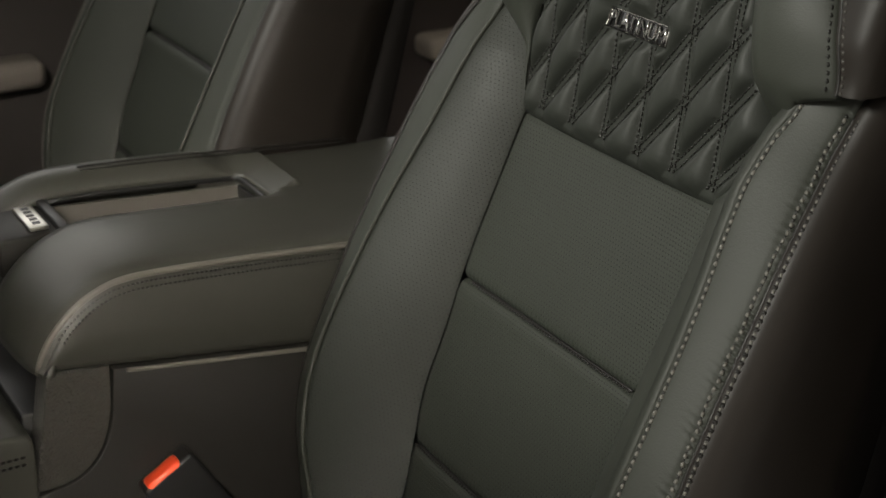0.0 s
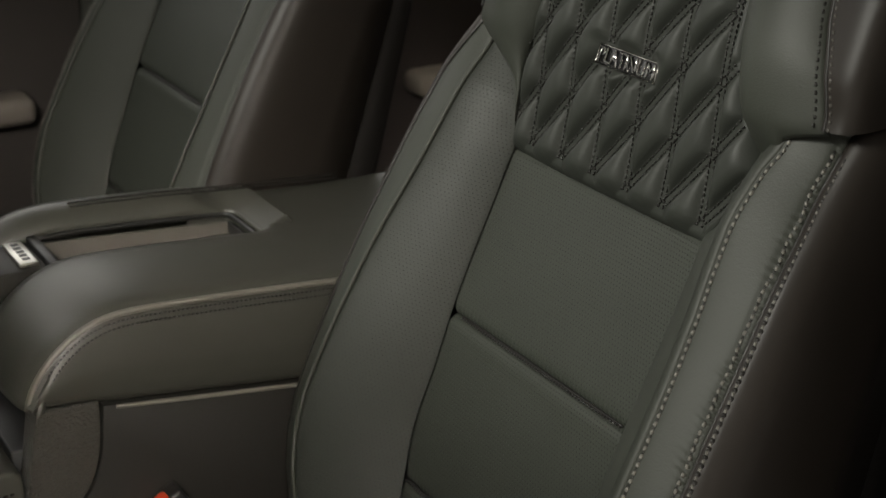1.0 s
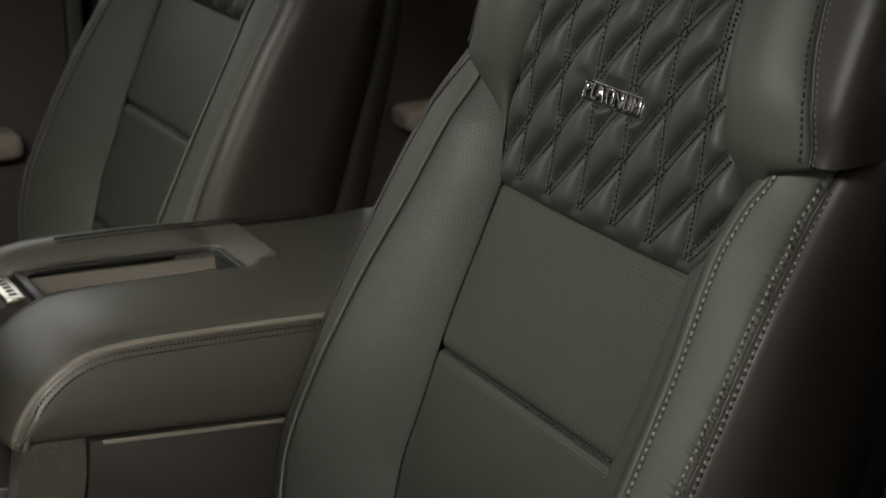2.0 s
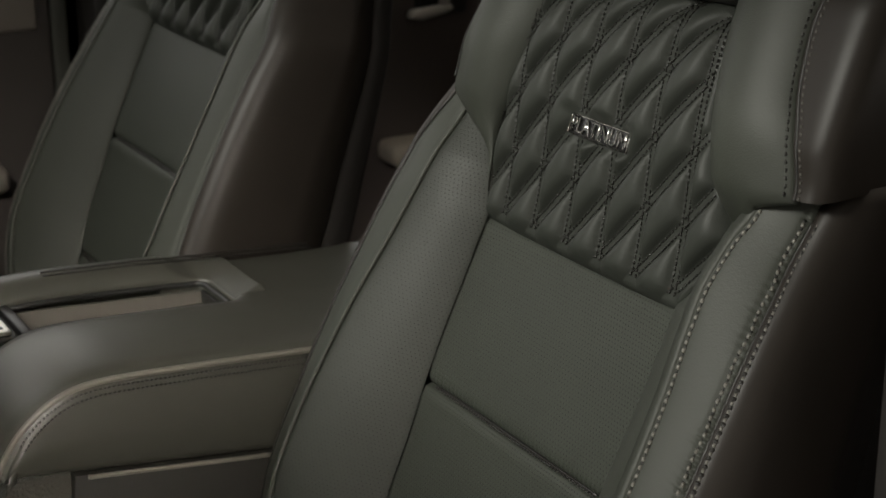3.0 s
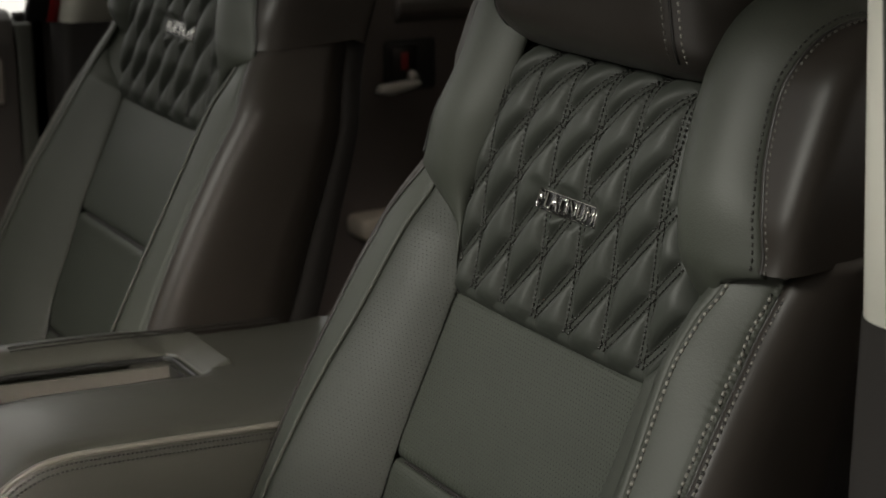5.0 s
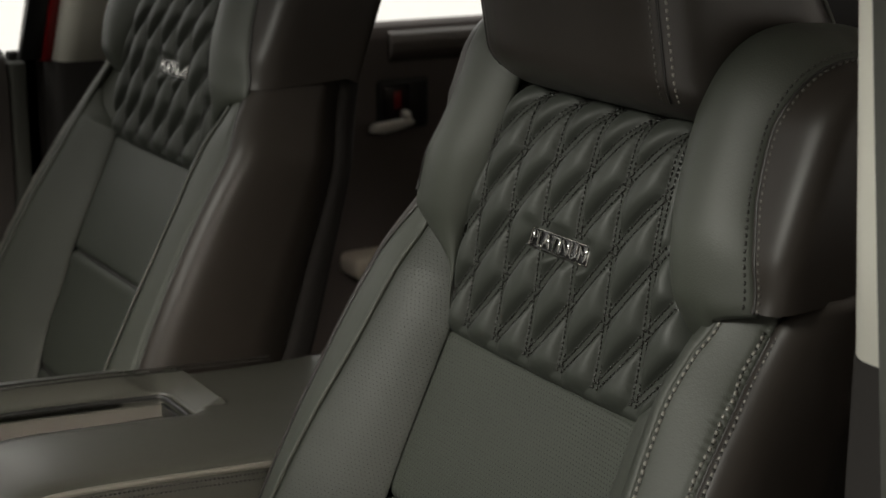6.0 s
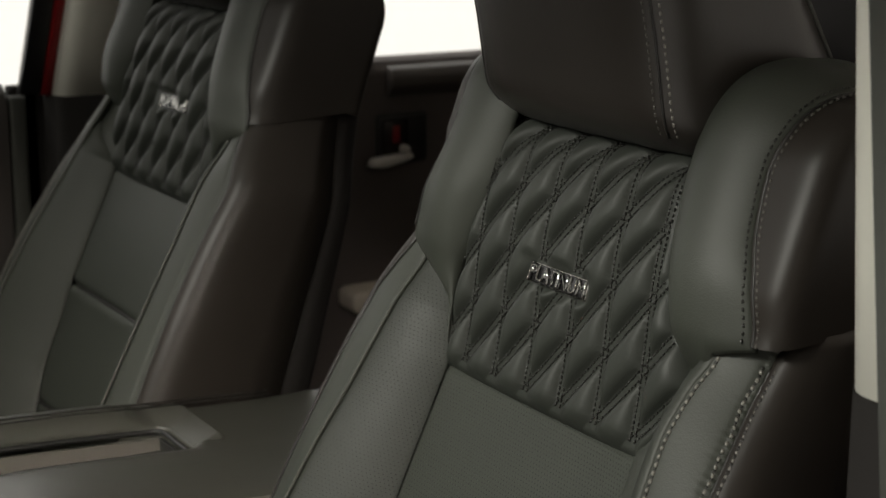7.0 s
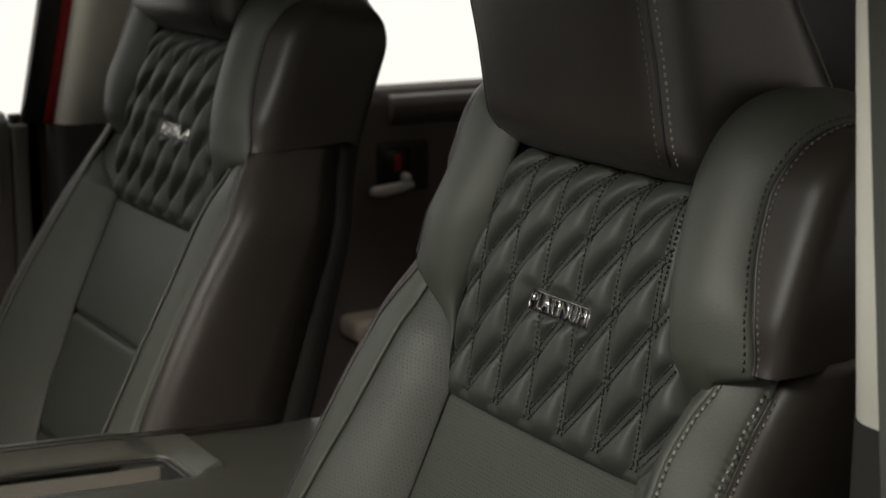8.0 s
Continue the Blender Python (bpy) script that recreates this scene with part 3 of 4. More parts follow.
def wing_roll(v, n):
    """Up the front, round the top edge, straight back, and down behind."""
    d = v - WV0
    q1 = WR * math.pi / 2
    q2 = q1 + WFLAT
    a = np.clip(d / WR, 0, math.pi / 2)
    f = np.clip(d - q1, 0, WFLAT)
    b = np.clip((d - q2) / WR2, 0, math.pi / 2)
    g = np.clip(d - q2 - WR2 * math.pi / 2, 0, None)
    vv = np.where(d > 0, WV0 + (WR + n) * np.sin(a) - (WR2 + n) * (1 - np.cos(b)) - g, v)
    nn = np.where(d > 0, -WR + (WR + n) * np.cos(a) - f - (WR2 + n) * np.sin(b), n)
    return rise_back(vv, nn), nn


def rise_back(v, n):
    """The wing's top climbs towards its rear."""
    w = np.clip((v - 0.06) / 0.10, 0, 1)
    return v + 0.24 * np.clip(-n - 0.055, 0, 0.12) * w * w * (3 - 2 * w)


def seat_wings(seat, door):
    """The shoulder wings beside the quilted panel, rolled over the top of the seat."""
    end = WV0 + WR * math.pi / 2 + WFLAT + WR2 * math.pi / 2 + 0.17
    for sg in (-1, 1):
        rows, cols = 110, 34
        s = np.linspace(0, 1, cols)
        if sg == door:
            low = np.interp(s, [0, 0.30, 0.50, 0.62, 0.70, 0.76, 1.0], [-0.090, -0.078, -0.062, -0.044, -0.024, -0.007, 0.006])
        else:
            low = np.interp(s, [0, 0.15, 0.30, 0.50, 0.60, 0.70, 0.85, 1.0], [-0.106, -0.072, -0.050, -0.034, -0.028, -0.021, -0.012, -0.005])
        k = np.linspace(0, 1, rows)[:, None]
        v = low[None] + (end - low[None]) * k**1.15
        a, t, o = curve_of(W_IN_DOOR if sg == door else W_IN, v), curve_of(W_TOP_DOOR if sg == door else W_TOP, v), curve_of(W_OUT, v)
        q = s[None, :, None]
        p = (1 - q) ** 2 * a + 2 * q * (1 - q) * (2 * t - 0.5 * a - 0.5 * o) + q * q * o
        dv = v - low[None]
        n = p[..., 1] - 0.006 * np.exp(-dv / 0.004) - 0.003 * np.exp(-s[None] * 0.14 / 0.005) - 0.002 * np.exp(-(1 - s[None]) * 0.14 / 0.003)
        # small creases where the tail tucks in
        n = n + 0.0008 * (sg == door) * np.sin(v * 420 + s[None] * 9) * np.exp(-((v + 0.055) / 0.03) ** 2) * np.exp(-((s[None] - 0.15) / 0.12) ** 2)
        vv, n2 = wing_roll(v, n)
        solid(part("shoulder_wing", sheet(place(sg * p[..., 0], vv, n2), np.stack([p[..., 0], v], -1), flip=sg < 0), LEATHER, seat, "smooth padded leather shoulder wing"), 0.012)
        # outer side of the wing, closed between its front, top and rear edges
        top = WV0 + WR - 0.006
        depth = WR + WFLAT + WR2 - 0.004
        vs = 0.006 + (top - 0.006) * np.sin(np.linspace(0, 1, 60) * math.pi / 2)
        arc = np.arcsin(np.clip((vs - WV0) / (WR - 0.006), 0, 1))
        along = np.where(vs < WV0, vs, WV0 + WR * arc)
        o = curve_of(W_OUT, along)
        nf = np.where(vs < WV0, o[:, 1], -WR + (WR + o[:, 1]) * np.cos(arc))
        arc2 = np.arcsin(np.clip((vs - (top - WR2)) / WR2, 0, 1))
        nb = -depth + WR2 * (1 - np.cos(arc2))
        g = 0.5 - 0.5 * np.cos(np.linspace(0, 1, 26) * math.pi)
        n2 = nf[:, None] + (nb - nf)[:, None] * g[None]
        d = np.minimum(np.minimum(nf[:, None] - n2, (n2 - nb[:, None]) * 4.0), (top - vs)[:, None] * 1.0)
        tuck = np.clip((vs[:, None] - 0.030) / 0.075, 0, 1) if sg < 0 else 1.0
        if sg == door:
            wide, turn = 0.264, (1 - np.clip(1 - d / 0.030, 0, 1) ** 3.0) ** (1 / 3.0)
        else:
            wide, turn = 0.258, 1 - np.exp(-d / 0.011)
        u2 = o[:, :1] + (wide - o[:, :1]) * turn * tuck - 0.002 - 0.010 * (1 - tuck)
        v2 = vs[:, None] + 0.050 * np.clip(-n2 / 0.12, 0, 1) * np.exp(-np.clip(vs[:, None] - 0.006, 0, 1) / 0.05)
        v2 = rise_back(v2, n2)
        solid(part("wing_side", sheet(place(sg * u2, v2, n2), flip=sg < 0), SIDE, seat, "dark brown-black vinyl side of the wing"), 0.010, rim=False)
        # double seam stitches
        vs = np.linspace(0.008, 0.29, 160)
        o = curve_of(W_OUT, vs)
        ai, ti = curve_of(W_IN_DOOR if sg == door else W_IN, vs), curve_of(W_TOP_DOOR if sg == door else W_TOP, vs)
        ang = np.clip((vs - WV0) / WR, 0, math.pi / 2)
        nor = np.cos(ang)[:, None] * AX_N + np.sin(ang)[:, None] * AX_V + AX_U * sg * 0.6
        for q in (0.955, 1.0) if sg == door else ():
            pp = (1 - q) ** 2 * ai + 2 * q * (1 - q) * (2 * ti - 0.5 * ai - 0.5 * o) + q * q * o
            if q == 1.0:
                pp = o + np.array([0.0046, -0.0008])
            a, b = wing_roll(vs, pp[:, 1])
            pts = place(sg * pp[:, 0], a, b)
            raw("wing_stitching", *stitch_mesh([(pts, nor)], 0.0058, 0.0040, 0.0022, 0.0005 if q == 1.0 else -0.0002), THREAD_DIM if q == 1.0 else THREAD, seat, "dark thread stitching")
        a, b = wing_roll(vs, o[:, 1])
        # another black cord, darkening the groove as shade would
        part("seam_shade_cord", tube(place(sg * (o[:, 0] + 0.0010), a, b - 0.0004), 0.0012, 6), THREAD, seat, "dark seam between wing and side")


def seat_headrest(seat, door):
    """A deep padded headrest on two steel stems; the front leans forwards."""
    ks = np.linspace(0, 1, 40)
    loops = []
    for k in ks:
        e = math.sqrt(max(0.0, 1 - (max(0, 0.16 - k) / 0.16) ** 2)) if k < 0.16 else 1.0
        e2 = math.sqrt(max(0.0, 1 - (max(0, k - 0.8) / 0.2) ** 2))
        f = (0.30 + 0.70 * e) * (0.45 + 0.55 * e2)
        hw = 0.142 * (0.72 + 0.28 * e) * (0.85 + 0.15 * e2)
        vf, vr = 0.122 + 0.20 * k, 0.150 + 0.19 * k
        nf, nr = 0.030 + 0.120 * k, max(-0.24 + 0.237 * k, -0.140)
        cn, cv = (nf + nr) / 2, (vf + vr) / 2
        nf, nr = cn + (nf - cn) * f, cn + (nr - cn) * f
        vf, vr = cv + (vf - cv) * f, cv + (vr - cv) * f
        pts = []
        for j in range(48):
            a = 2 * math.pi * j / 48
            ca, sa = math.cos(a), math.sin(a)
            p = 5.0
            r = (abs(ca) ** p + abs(sa) ** p) ** (-1 / p)
            x, y = r * ca * hw, r * sa
            t = (y + 1) / 2
            bow = 0.010 * (1 - (x / hw) ** 2) * max(y, 0)
            pts.append((x, vr + (vf - vr) * t, nr + (nf - nr) * t + bow))
        pts.append(pts[0])
        loops.append(pts)
    arr = np.array(loops)
    pts = place(arr[..., 0], arr[..., 1], arr[..., 2])
    bm = sheet(pts)
    for row in (0, -1):
        c = bm.verts.new(pts[row][:-1].mean(0))
        bm.verts.ensure_lookup_table()
        base = 0 if row == 0 else (len(ks) - 1) * 49
        for j in range(48):
            q = [bm.verts[base + j], bm.verts[base + j + 1], c]
            bm.faces.new(q if row else q[::-1])
    bmesh.ops.remove_doubles(bm, verts=list(bm.verts), dist=1e-5)
    bmesh.ops.recalc_face_normals(bm, faces=list(bm.faces))
    head = part("headrest", bm, HEAD, seat, "black leather padded headrest")
    for sg in (-1, 1):
        col = 6 if sg > 0 else 18
        path = arr[3:38, col]
        path2 = place(path[:, 0], path[:, 1], path[:, 2])
        part("piping", tube(path2, 0.0012, 6), THREAD, head)
        rear = arr[3:38, 42 if sg > 0 else 30]
        part("rear_piping", tube(place(rear[:, 0], rear[:, 1], rear[:, 2]), 0.0030, 8), LEATHER, head)
        nor = np.repeat((AX_N * 0.7 + AX_U * sg * 0.7)[None], len(path), 0)
        for c2 in (col - 1, col + 1) if sg == door else ():
            q = arr[3:38, c2]
            f = 0.0068 / np.maximum(np.linalg.norm(q - path, axis=1, keepdims=True), 1e-6)
            q = path + (q - path) * f
            raw("headrest_stitching", *stitch_mesh([(place(q[:, 0], q[:, 1], q[:, 2]), nor)], 0.0062, 0.0042, 0.0022, 0.0002), THREAD_GREY if (c2 < col) == (sg > 0) else THREAD_DIM, head)
        pts = [place(np.array(sg * 0.095), np.array(v), np.array(n)) for v, n in ((0.09, -0.045), (0.13, -0.045), (0.19, -0.035))]
        part("headrest_stem", tube(pts, 0.006, 12), CHROME, seat, "polished steel stem")


def letters(text, width, height, depth, material, name, parent, m):
    """Raised letters with the built-in font, fitted to a width and height, as one mesh."""
    cu = bpy.data.curves.new(name, "FONT")
    cu.body, cu.extrude, cu.align_x, cu.align_y, cu.size = text, depth, "CENTER", "CENTER", 1.0
    cu.offset, cu.bevel_depth, cu.bevel_resolution = -0.02, 0.035, 1
    ob = bpy.data.objects.new(name, cu)
    scene.collection.objects.link(ob)
    bpy.context.view_layer.update()
    me = bpy.data.meshes.new_from_object(ob.evaluated_get(bpy.context.evaluated_depsgraph_get()))
    bpy.data.objects.remove(ob)
    co = np.array([v.co for v in me.vertices])
    lo, hi = co.min(0), co.max(0)
    for v in me.vertices:
        v.co = m @ Vector(((v.co.x - (lo[0] + hi[0]) / 2) / (hi[0] - lo[0]) * width, (v.co.y - (lo[1] + hi[1]) / 2) / (hi[1] - lo[1]) * height, v.co.z / hi[2] * depth))
    me.materials.clear()
    me.materials.append(material)
    lo = new(name, me)
    lo.parent = parent
    return lo


def seat_badge(seat, across):
    c = place(np.array(across), np.array(0.006), np.array(-0.0066))
    m = Matrix(((AX_U[0], AX_V[0], AX_N[0], c[0]), (AX_U[1], AX_V[1], AX_N[1], c[1]), (AX_U[2], AX_V[2], AX_N[2], c[2]), (0, 0, 0, 1)))
    bm = block(-0.0405, 0.0405, -0.0080, 0.0080, -0.002, 0.0022, 0.001)
    bm.transform(m)
    badge = part("badge", bm, BADGE_BACK, seat, "small dark-chrome name badge")
    for x0, x1, y0, y1 in ((-0.0420, 0.0420, 0.0073, 0.0088), (-0.0420, 0.0420, -0.0088, -0.0077), (-0.0420, -0.0408, -0.0077, 0.0073), (0.0403, 0.0420, -0.0077, 0.0073)):
        bm = block(x0, x1, y0, y1, -0.002, 0.0038, 0.0006, 2)
        bm.transform(m)
        part("badge_frame", bm, BADGE_RIM, badge)
    letters("PLATINUM", 0.0775, 0.0138, 0.0014, BADGE_LETTER, "badge_lettering", badge, m @ pose(0, 0, 0.0030))


def seat_cushion(seat):
    """Cushion, its side bolsters and the base on rails."""
    bm = block(-0.25, 0.25, -0.40, 0.06, 0.16, 0.30, 0.04, 4)
    part("cushion", bm, LEATHER, seat, "black leather seat cushion")
    for sg in (-1, 1):
        bm = block(sg * 0.24 - 0.04, sg * 0.24 + 0.04, -0.38, 0.08, 0.15, 0.33, 0.03, 4)
        part("cushion_bolster", bm, LEATHER, seat)
        part("seat_rail", block(sg * 0.2 - 0.02, sg * 0.2 + 0.02, -0.42, 0.15, 0.0, 0.05, 0.004), BLACK, seat)
    part("seat_base", block(-0.24, 0.24, -0.36, 0.12, 0.05, 0.17, 0.02), BLACK, seat, "black plastic seat base")


def front_seat(at, door, badge_across, label):
    """door: the side (-1 or 1 across) that faces the door, with its smooth stitched bolster."""
    seat = thing("front_seat", label, "car seat", "front seats", at=at)
    seat_back(seat, door)
    seat_wings(seat, door)
    seat_shell(seat, door)
    seat_headrest(seat, door)
    seat_badge(seat, badge_across)
    seat_cushion(seat)
    return seat


front_seat(tuple(SEAT_BASE), 1, 0.0055, "black leather bucket seat with diamond-quilted shoulder panel")
front_seat((SEAT_BASE[0] - 0.86, SEAT_BASE[1], SEAT_BASE[2] + 0.042), -1, 0.032, "black leather passenger seat with quilted panel beside the console")


# ---- centre console ----
def console():
    con = thing("centre_console", "wide black leather-trimmed centre console with padded armrest lid", "console", at=(-0.45, -0.6, FLOOR_Z))
    off = Matrix.Translation((0.45, 0.6, -FLOOR_Z))

    def add(name, bm, m, label="", parent=con, smooth=True):
        bm.transform(off)
        return part(name, bm, m, parent, label, smooth)

    x0, x1 = -0.586, -0.300
    TRAY_END, TRAY_CUT = -0.452, -0.505
    curve = [(-0.768 + 0.0800 * math.sin(k * math.pi / 28) ** 0.72, 1.108 - 0.116 * math.cos(k * math.pi / 28) ** 0.72) for k in range(15)]
    body = [(0.05, 1.0200), (-0.6845, 1.1033)] + [(y + 0.0018, z - 0.0018) for y, z in curve[13:0:-1]] + [(-0.79, 0.985), (-1.30, 0.93), (-1.30, FLOOR_Z), (0.05, FLOOR_Z)]
    add("body", prism(body, "x", x0 + 0.008, x1 + 0.0035, 0.0016, 2), TRIM, "dark moulded plastic console side")
    rim_y = np.linspace(-0.672, -0.20, 40)
    # pale tube that paints the lit line along the top edge of the body
    add("body_edge_highlight", tube([(x1 + 0.0062, y, 1.0200 + (0.05 - y) * 0.1134 - 0.0012) for y in rim_y], 0.0024, 8), EDGE_SHEEN, "moulded edge under the lid, coloured pale as its highlight")
    front = [(-0.748, 1.110)] + curve
    add("grained_corner", prism(front[::-1], "x", x1 - 0.03, x1 + 0.0022, 0.0010), GRAINED, "grained plastic corner panel")
    # black block in the void under the lid front, standing in for its shade
    add("lower_shade_block", block(x0 + 0.02, x1 - 0.03, -0.768, -0.68, 0.7, 1.06, 0.003), BLACK)
    # forward lower pad with its own stitching
    pad = [(-0.7655, 1.040), (-0.7675, 1.051), (-0.776, 1.0565), (-0.80, 1.0570), (-1.30, 1.032), (-1.30, 0.92), (-0.7655, 0.985)]
    pad_ob = add("front_pad", prism(pad, "x", x0 + 0.01, x1 + 0.004, 0.011, 4), CONSOLE, "leather-covered lower front pad")
    # padded lid: a section swept along its stitched edge, over the top and down the front
    edge = [(-0.3, 0.05, 1.146), (0.0, -0.25, 1.167), (0.2, -0.451, 1.1795), (0.314, -0.564, 1.187), (0.400, -0.650, 1.1905), (0.424, -0.674, 1.1885), (0.445, -0.693, 1.1825), (0.467, -0.711, 1.1725), (0.500, -0.737, 1.1475), (0.528, -0.750, 1.120), (0.536, -0.752, 1.111)]
    ts = np.concatenate([np.linspace(-0.3, 0.0, 12)[:-1], np.linspace(0, 0.536, 90)])
    ey = curve_of(edge, ts)
    tan = np.gradient(ey, ts, axis=0)
    tan /= np.linalg.norm(tan, axis=1, keepdims=True)
    out = np.stack([tan[:, 1], -tan[:, 0]], 1)  # up over the top, forwards down the front
    low = 1.0835 - 0.1135 * (ey[:, 0] + 0.492)

    def lid_point(dx, lift):
        return np.stack([np.full(len(ts), x1 + dx), ey[:, 0] + out[:, 0] * lift, ey[:, 1] + out[:, 1] * lift], 1)

    def side_point(dx, f):
        z = low + (ey[:, 1] - low) * f
        return np.stack([np.full(len(ts), x1 + dx), ey[:, 0], z], 1)

    flush = np.clip((ey[:, 0] - TRAY_END + 0.004) / 0.010, 0, 1)

    def level(lift):
        return lift + (0.0145 - lift) * flush

    near = np.stack([side_point(-0.010, -0.04), side_point(-0.0045, 0.0), side_point(0.0, 0.08), side_point(0.0035, 0.22), side_point(0.0060, 0.45), side_point(0.0055, 0.75), lid_point(0.0035, -0.006), lid_point(0.002, -0.0035), lid_point(0.001, -0.0005), lid_point(-0.001, 0.003), lid_point(-0.005, 0.0065), lid_point(-0.010, 0.0085), lid_point(-0.020, 0.0105), lid_point(-0.045, 0.0135), lid_point(-0.085, 0.0155), lid_point(-0.125, 0.0148), lid_point(-0.141, level(0.0115)), lid_point(-0.148, level(0.006)), lid_point(-0.150, level(-0.020))], 1)
    lid = add("armrest_lid", sheet(near, np.stack([near[..., 1], near[..., 2] - near[..., 0]], -1)), CONSOLE, "padded black leather armrest lid")
    solid(lid, 0.006)
    # far rim, swept the same way
    far = np.stack([lid_point(-0.248, 0.004), lid_point(-0.2335, 0.004), lid_point(-0.232, 0.006), lid_point(-0.234, 0.012), lid_point(-0.241, 0.020), lid_point(-0.252, 0.0245), lid_point(-0.264, 0.027), lid_point(-0.275, 0.025), lid_point(-0.282, 0.016), lid_point(-0.285, 0.0), side_point(-0.286, 0.0)], 1)
    far = far[ey[:, 0] <= TRAY_CUT + 0.012]
    rim = add("far_rim", sheet(far), CONSOLE, "raised padded rim along the tray")
    solid(rim, 0.006, rim=False)
    # the rim carries on round the tray's rounded end and dies away towards the lid
    xs = np.concatenate([np.linspace(-0.586, -0.570, 8), np.linspace(-0.567, -0.446, 62)])
    ys = np.concatenate([np.linspace(TRAY_CUT, -0.36, 120), np.linspace(-0.35, 0.05, 10)])
    gx, gy = np.meshgrid(xs, ys)
    rad = 0.014
    dx_, dy_ = np.abs(gx + 0.490) - (0.043 - rad), gy - (TRAY_END - rad)
    dx_ = np.where(gx > -0.490, gx + 0.446 - 0.030, dx_)
    dist = np.hypot(np.clip(dx_, 0, None), np.clip(dy_, 0, None)) + np.minimum(np.maximum(dx_, dy_), 0) - rad
    dist = np.where(gx > -0.490, np.maximum(dist, dy_ - rad), dist)
    prof = [(-0.005, -0.030), (-0.0035, -0.026), (-0.002, -0.012), (0.0, 0.005), (0.002, 0.0117), (0.008, 0.0197), (0.019, 0.0242), (0.031, 0.0267), (0.044, 0.0235), (0.060, 0.0165), (0.080, 0.0145), (0.2, 0.0145)]
    prof_end = [(-0.005, -0.030), (-0.0035, -0.026), (-0.002, -0.012), (0.0, 0.006), (0.003, 0.0085), (0.030, 0.0165), (0.040, 0.0190), (0.047, 0.0172), (0.055, 0.0148), (0.080, 0.0145), (0.2, 0.0145)]
    turn = np.clip((gy - TRAY_CUT) / 0.060, 0, 1)
    turn = turn * turn * (3 - 2 * turn)
    lift = curve_of(prof, dist)[..., 0] * (1 - turn) + curve_of(prof_end, dist)[..., 0] * turn
    taper = np.clip((-0.444 - gx) / 0.060, 0, 1)
    taper = taper * taper * (3 - 2 * taper)
    flat = np.where(dist > 0.002, 0.0145 - 0.006 * np.exp(-(dist - 0.002) / 0.003), lift)
    lift = flat + (lift - flat) * taper
    wedge = np.minimum(-0.452 - gx, -0.4155 - gy - 0.10 * np.clip(-0.525 - gx, 0, 1) - 6.0 * np.clip(-0.535 - gx, 0, 1) ** 2)
    k = np.clip(wedge / 0.005, 0, 1)
    k = k * k * (3 - 2 * k) * np.clip((gy + 0.492) / 0.03, 0, 1)
    top = 0.0080 + 0.0150 * np.clip((dist - 0.003) / 0.034, 0, 1)
    lift = np.where((dist > 0.0025) & (gx > -0.565), lift + (flat + (top - flat) * k - lift) * np.clip((gy + 0.492) / 0.03, 0, 1), lift)
    edge_fall = curve_of([(-0.586, -0.03), (-0.585, 0.0), (-0.582, 0.016), (-0.575, 0.025), (-0.564, 0.035), (-0.40, 0.04)], gx)[..., 0]
    lift = np.minimum(lift, edge_fall) + 0.0003
    zs = np.interp(gy, ey[::-1, 0], ey[::-1, 1]) + lift
    solid(add("rear_deck", sheet(np.stack([gx, gy, zs], -1)), CONSOLE, "leather-covered rear end round the tray"), 0.004, rim=False)
    # tray
    z = 1.163
    add("tray_floor", block(-0.535, -0.445, -0.672, -0.44, z - 0.006, z, 0.001), TRAY, "taupe lined open tray floor")
    # black plate in front of the end wall, painting the pocket's shade
    add("tray_end_shade", block(-0.529, -0.449, -0.4610, -0.4570, 1.150, 1.1765, 0.001), BLACK, "black plate painting the shade at the tray end")
    # black cord under the rim, painting the shadow gap there
    slit = [(-0.5305, y, np.interp(y, ey[::-1, 0], ey[::-1, 1]) + 0.0035) for y in np.linspace(-0.672, -0.470, 20)]
    slit += [(-0.5185 - 0.012 * math.cos(k * math.pi / 12), -0.470 + 0.012 * math.sin(k * math.pi / 12), slit[-1][2]) for k in range(1, 7)]
    slit += [(x, -0.458, slit[-1][2]) for x in np.linspace(-0.51, -0.449, 8)]
    add("tray_slit_shade", tube(slit, 0.0030, 8), BLACK, "black cord painting the shaded slit round the tray")
    wall = [(-0.461, 1.13), (-0.461, 1.176), (-0.672, 1.189), (-0.672, 1.13)]
    add("tray_wall", prism(wall, "x", -0.5295, -0.5265, 0.0), TRAY, "taupe lined tray wall", smooth=False)
    add("tray_divider", block(-0.535, -0.446, -0.683, -0.672, z - 0.01, 1.197, 0.002), BLACK)
    add("release_recess", block(-0.533, -0.448, -0.745, -0.683, 1.15, 1.192, 0.003), TRIM)
    plate = add("release_plate", block(-0.526, -0.458, -0.710, -0.690, 1.192, 1.1965, 0.0015), BRIGHT, "polished metal release plate with dark engraving")
    for i in range(5):
        x = -0.518 + i * 0.0110
        add("engraved_bar", block(x, x + 0.0065, -0.704, -0.696, 1.1955, 1.1971, 0.0002, 1), BLACK, "", plate, False)
    # stitches: two rows along the lid's near edge, one on the front pad
    bead = lid_point(0.0020, 0.0024)
    bead[-8:, 0] -= np.linspace(0, 0.006, 8)
    bead = bead + np.array([0.45, 0.6, -FLOOR_Z])
    part("edge_piping", tube(bead, 0.0030, 10), EDGE_SHEEN, lid, "glossy raised bead along the edge, coloured pale as its highlight")
    for dx, lift, nz in ((0.0036, -0.0042, 0.15), (0.0050, -0.0098, 0.10)):
        p3 = lid_point(dx, lift)[22:-5]
        o3 = out[22:-5]
        nor = np.stack([np.full(len(p3), 1 - nz), o3[:, 0] * nz, o3[:, 1] * nz], 1)
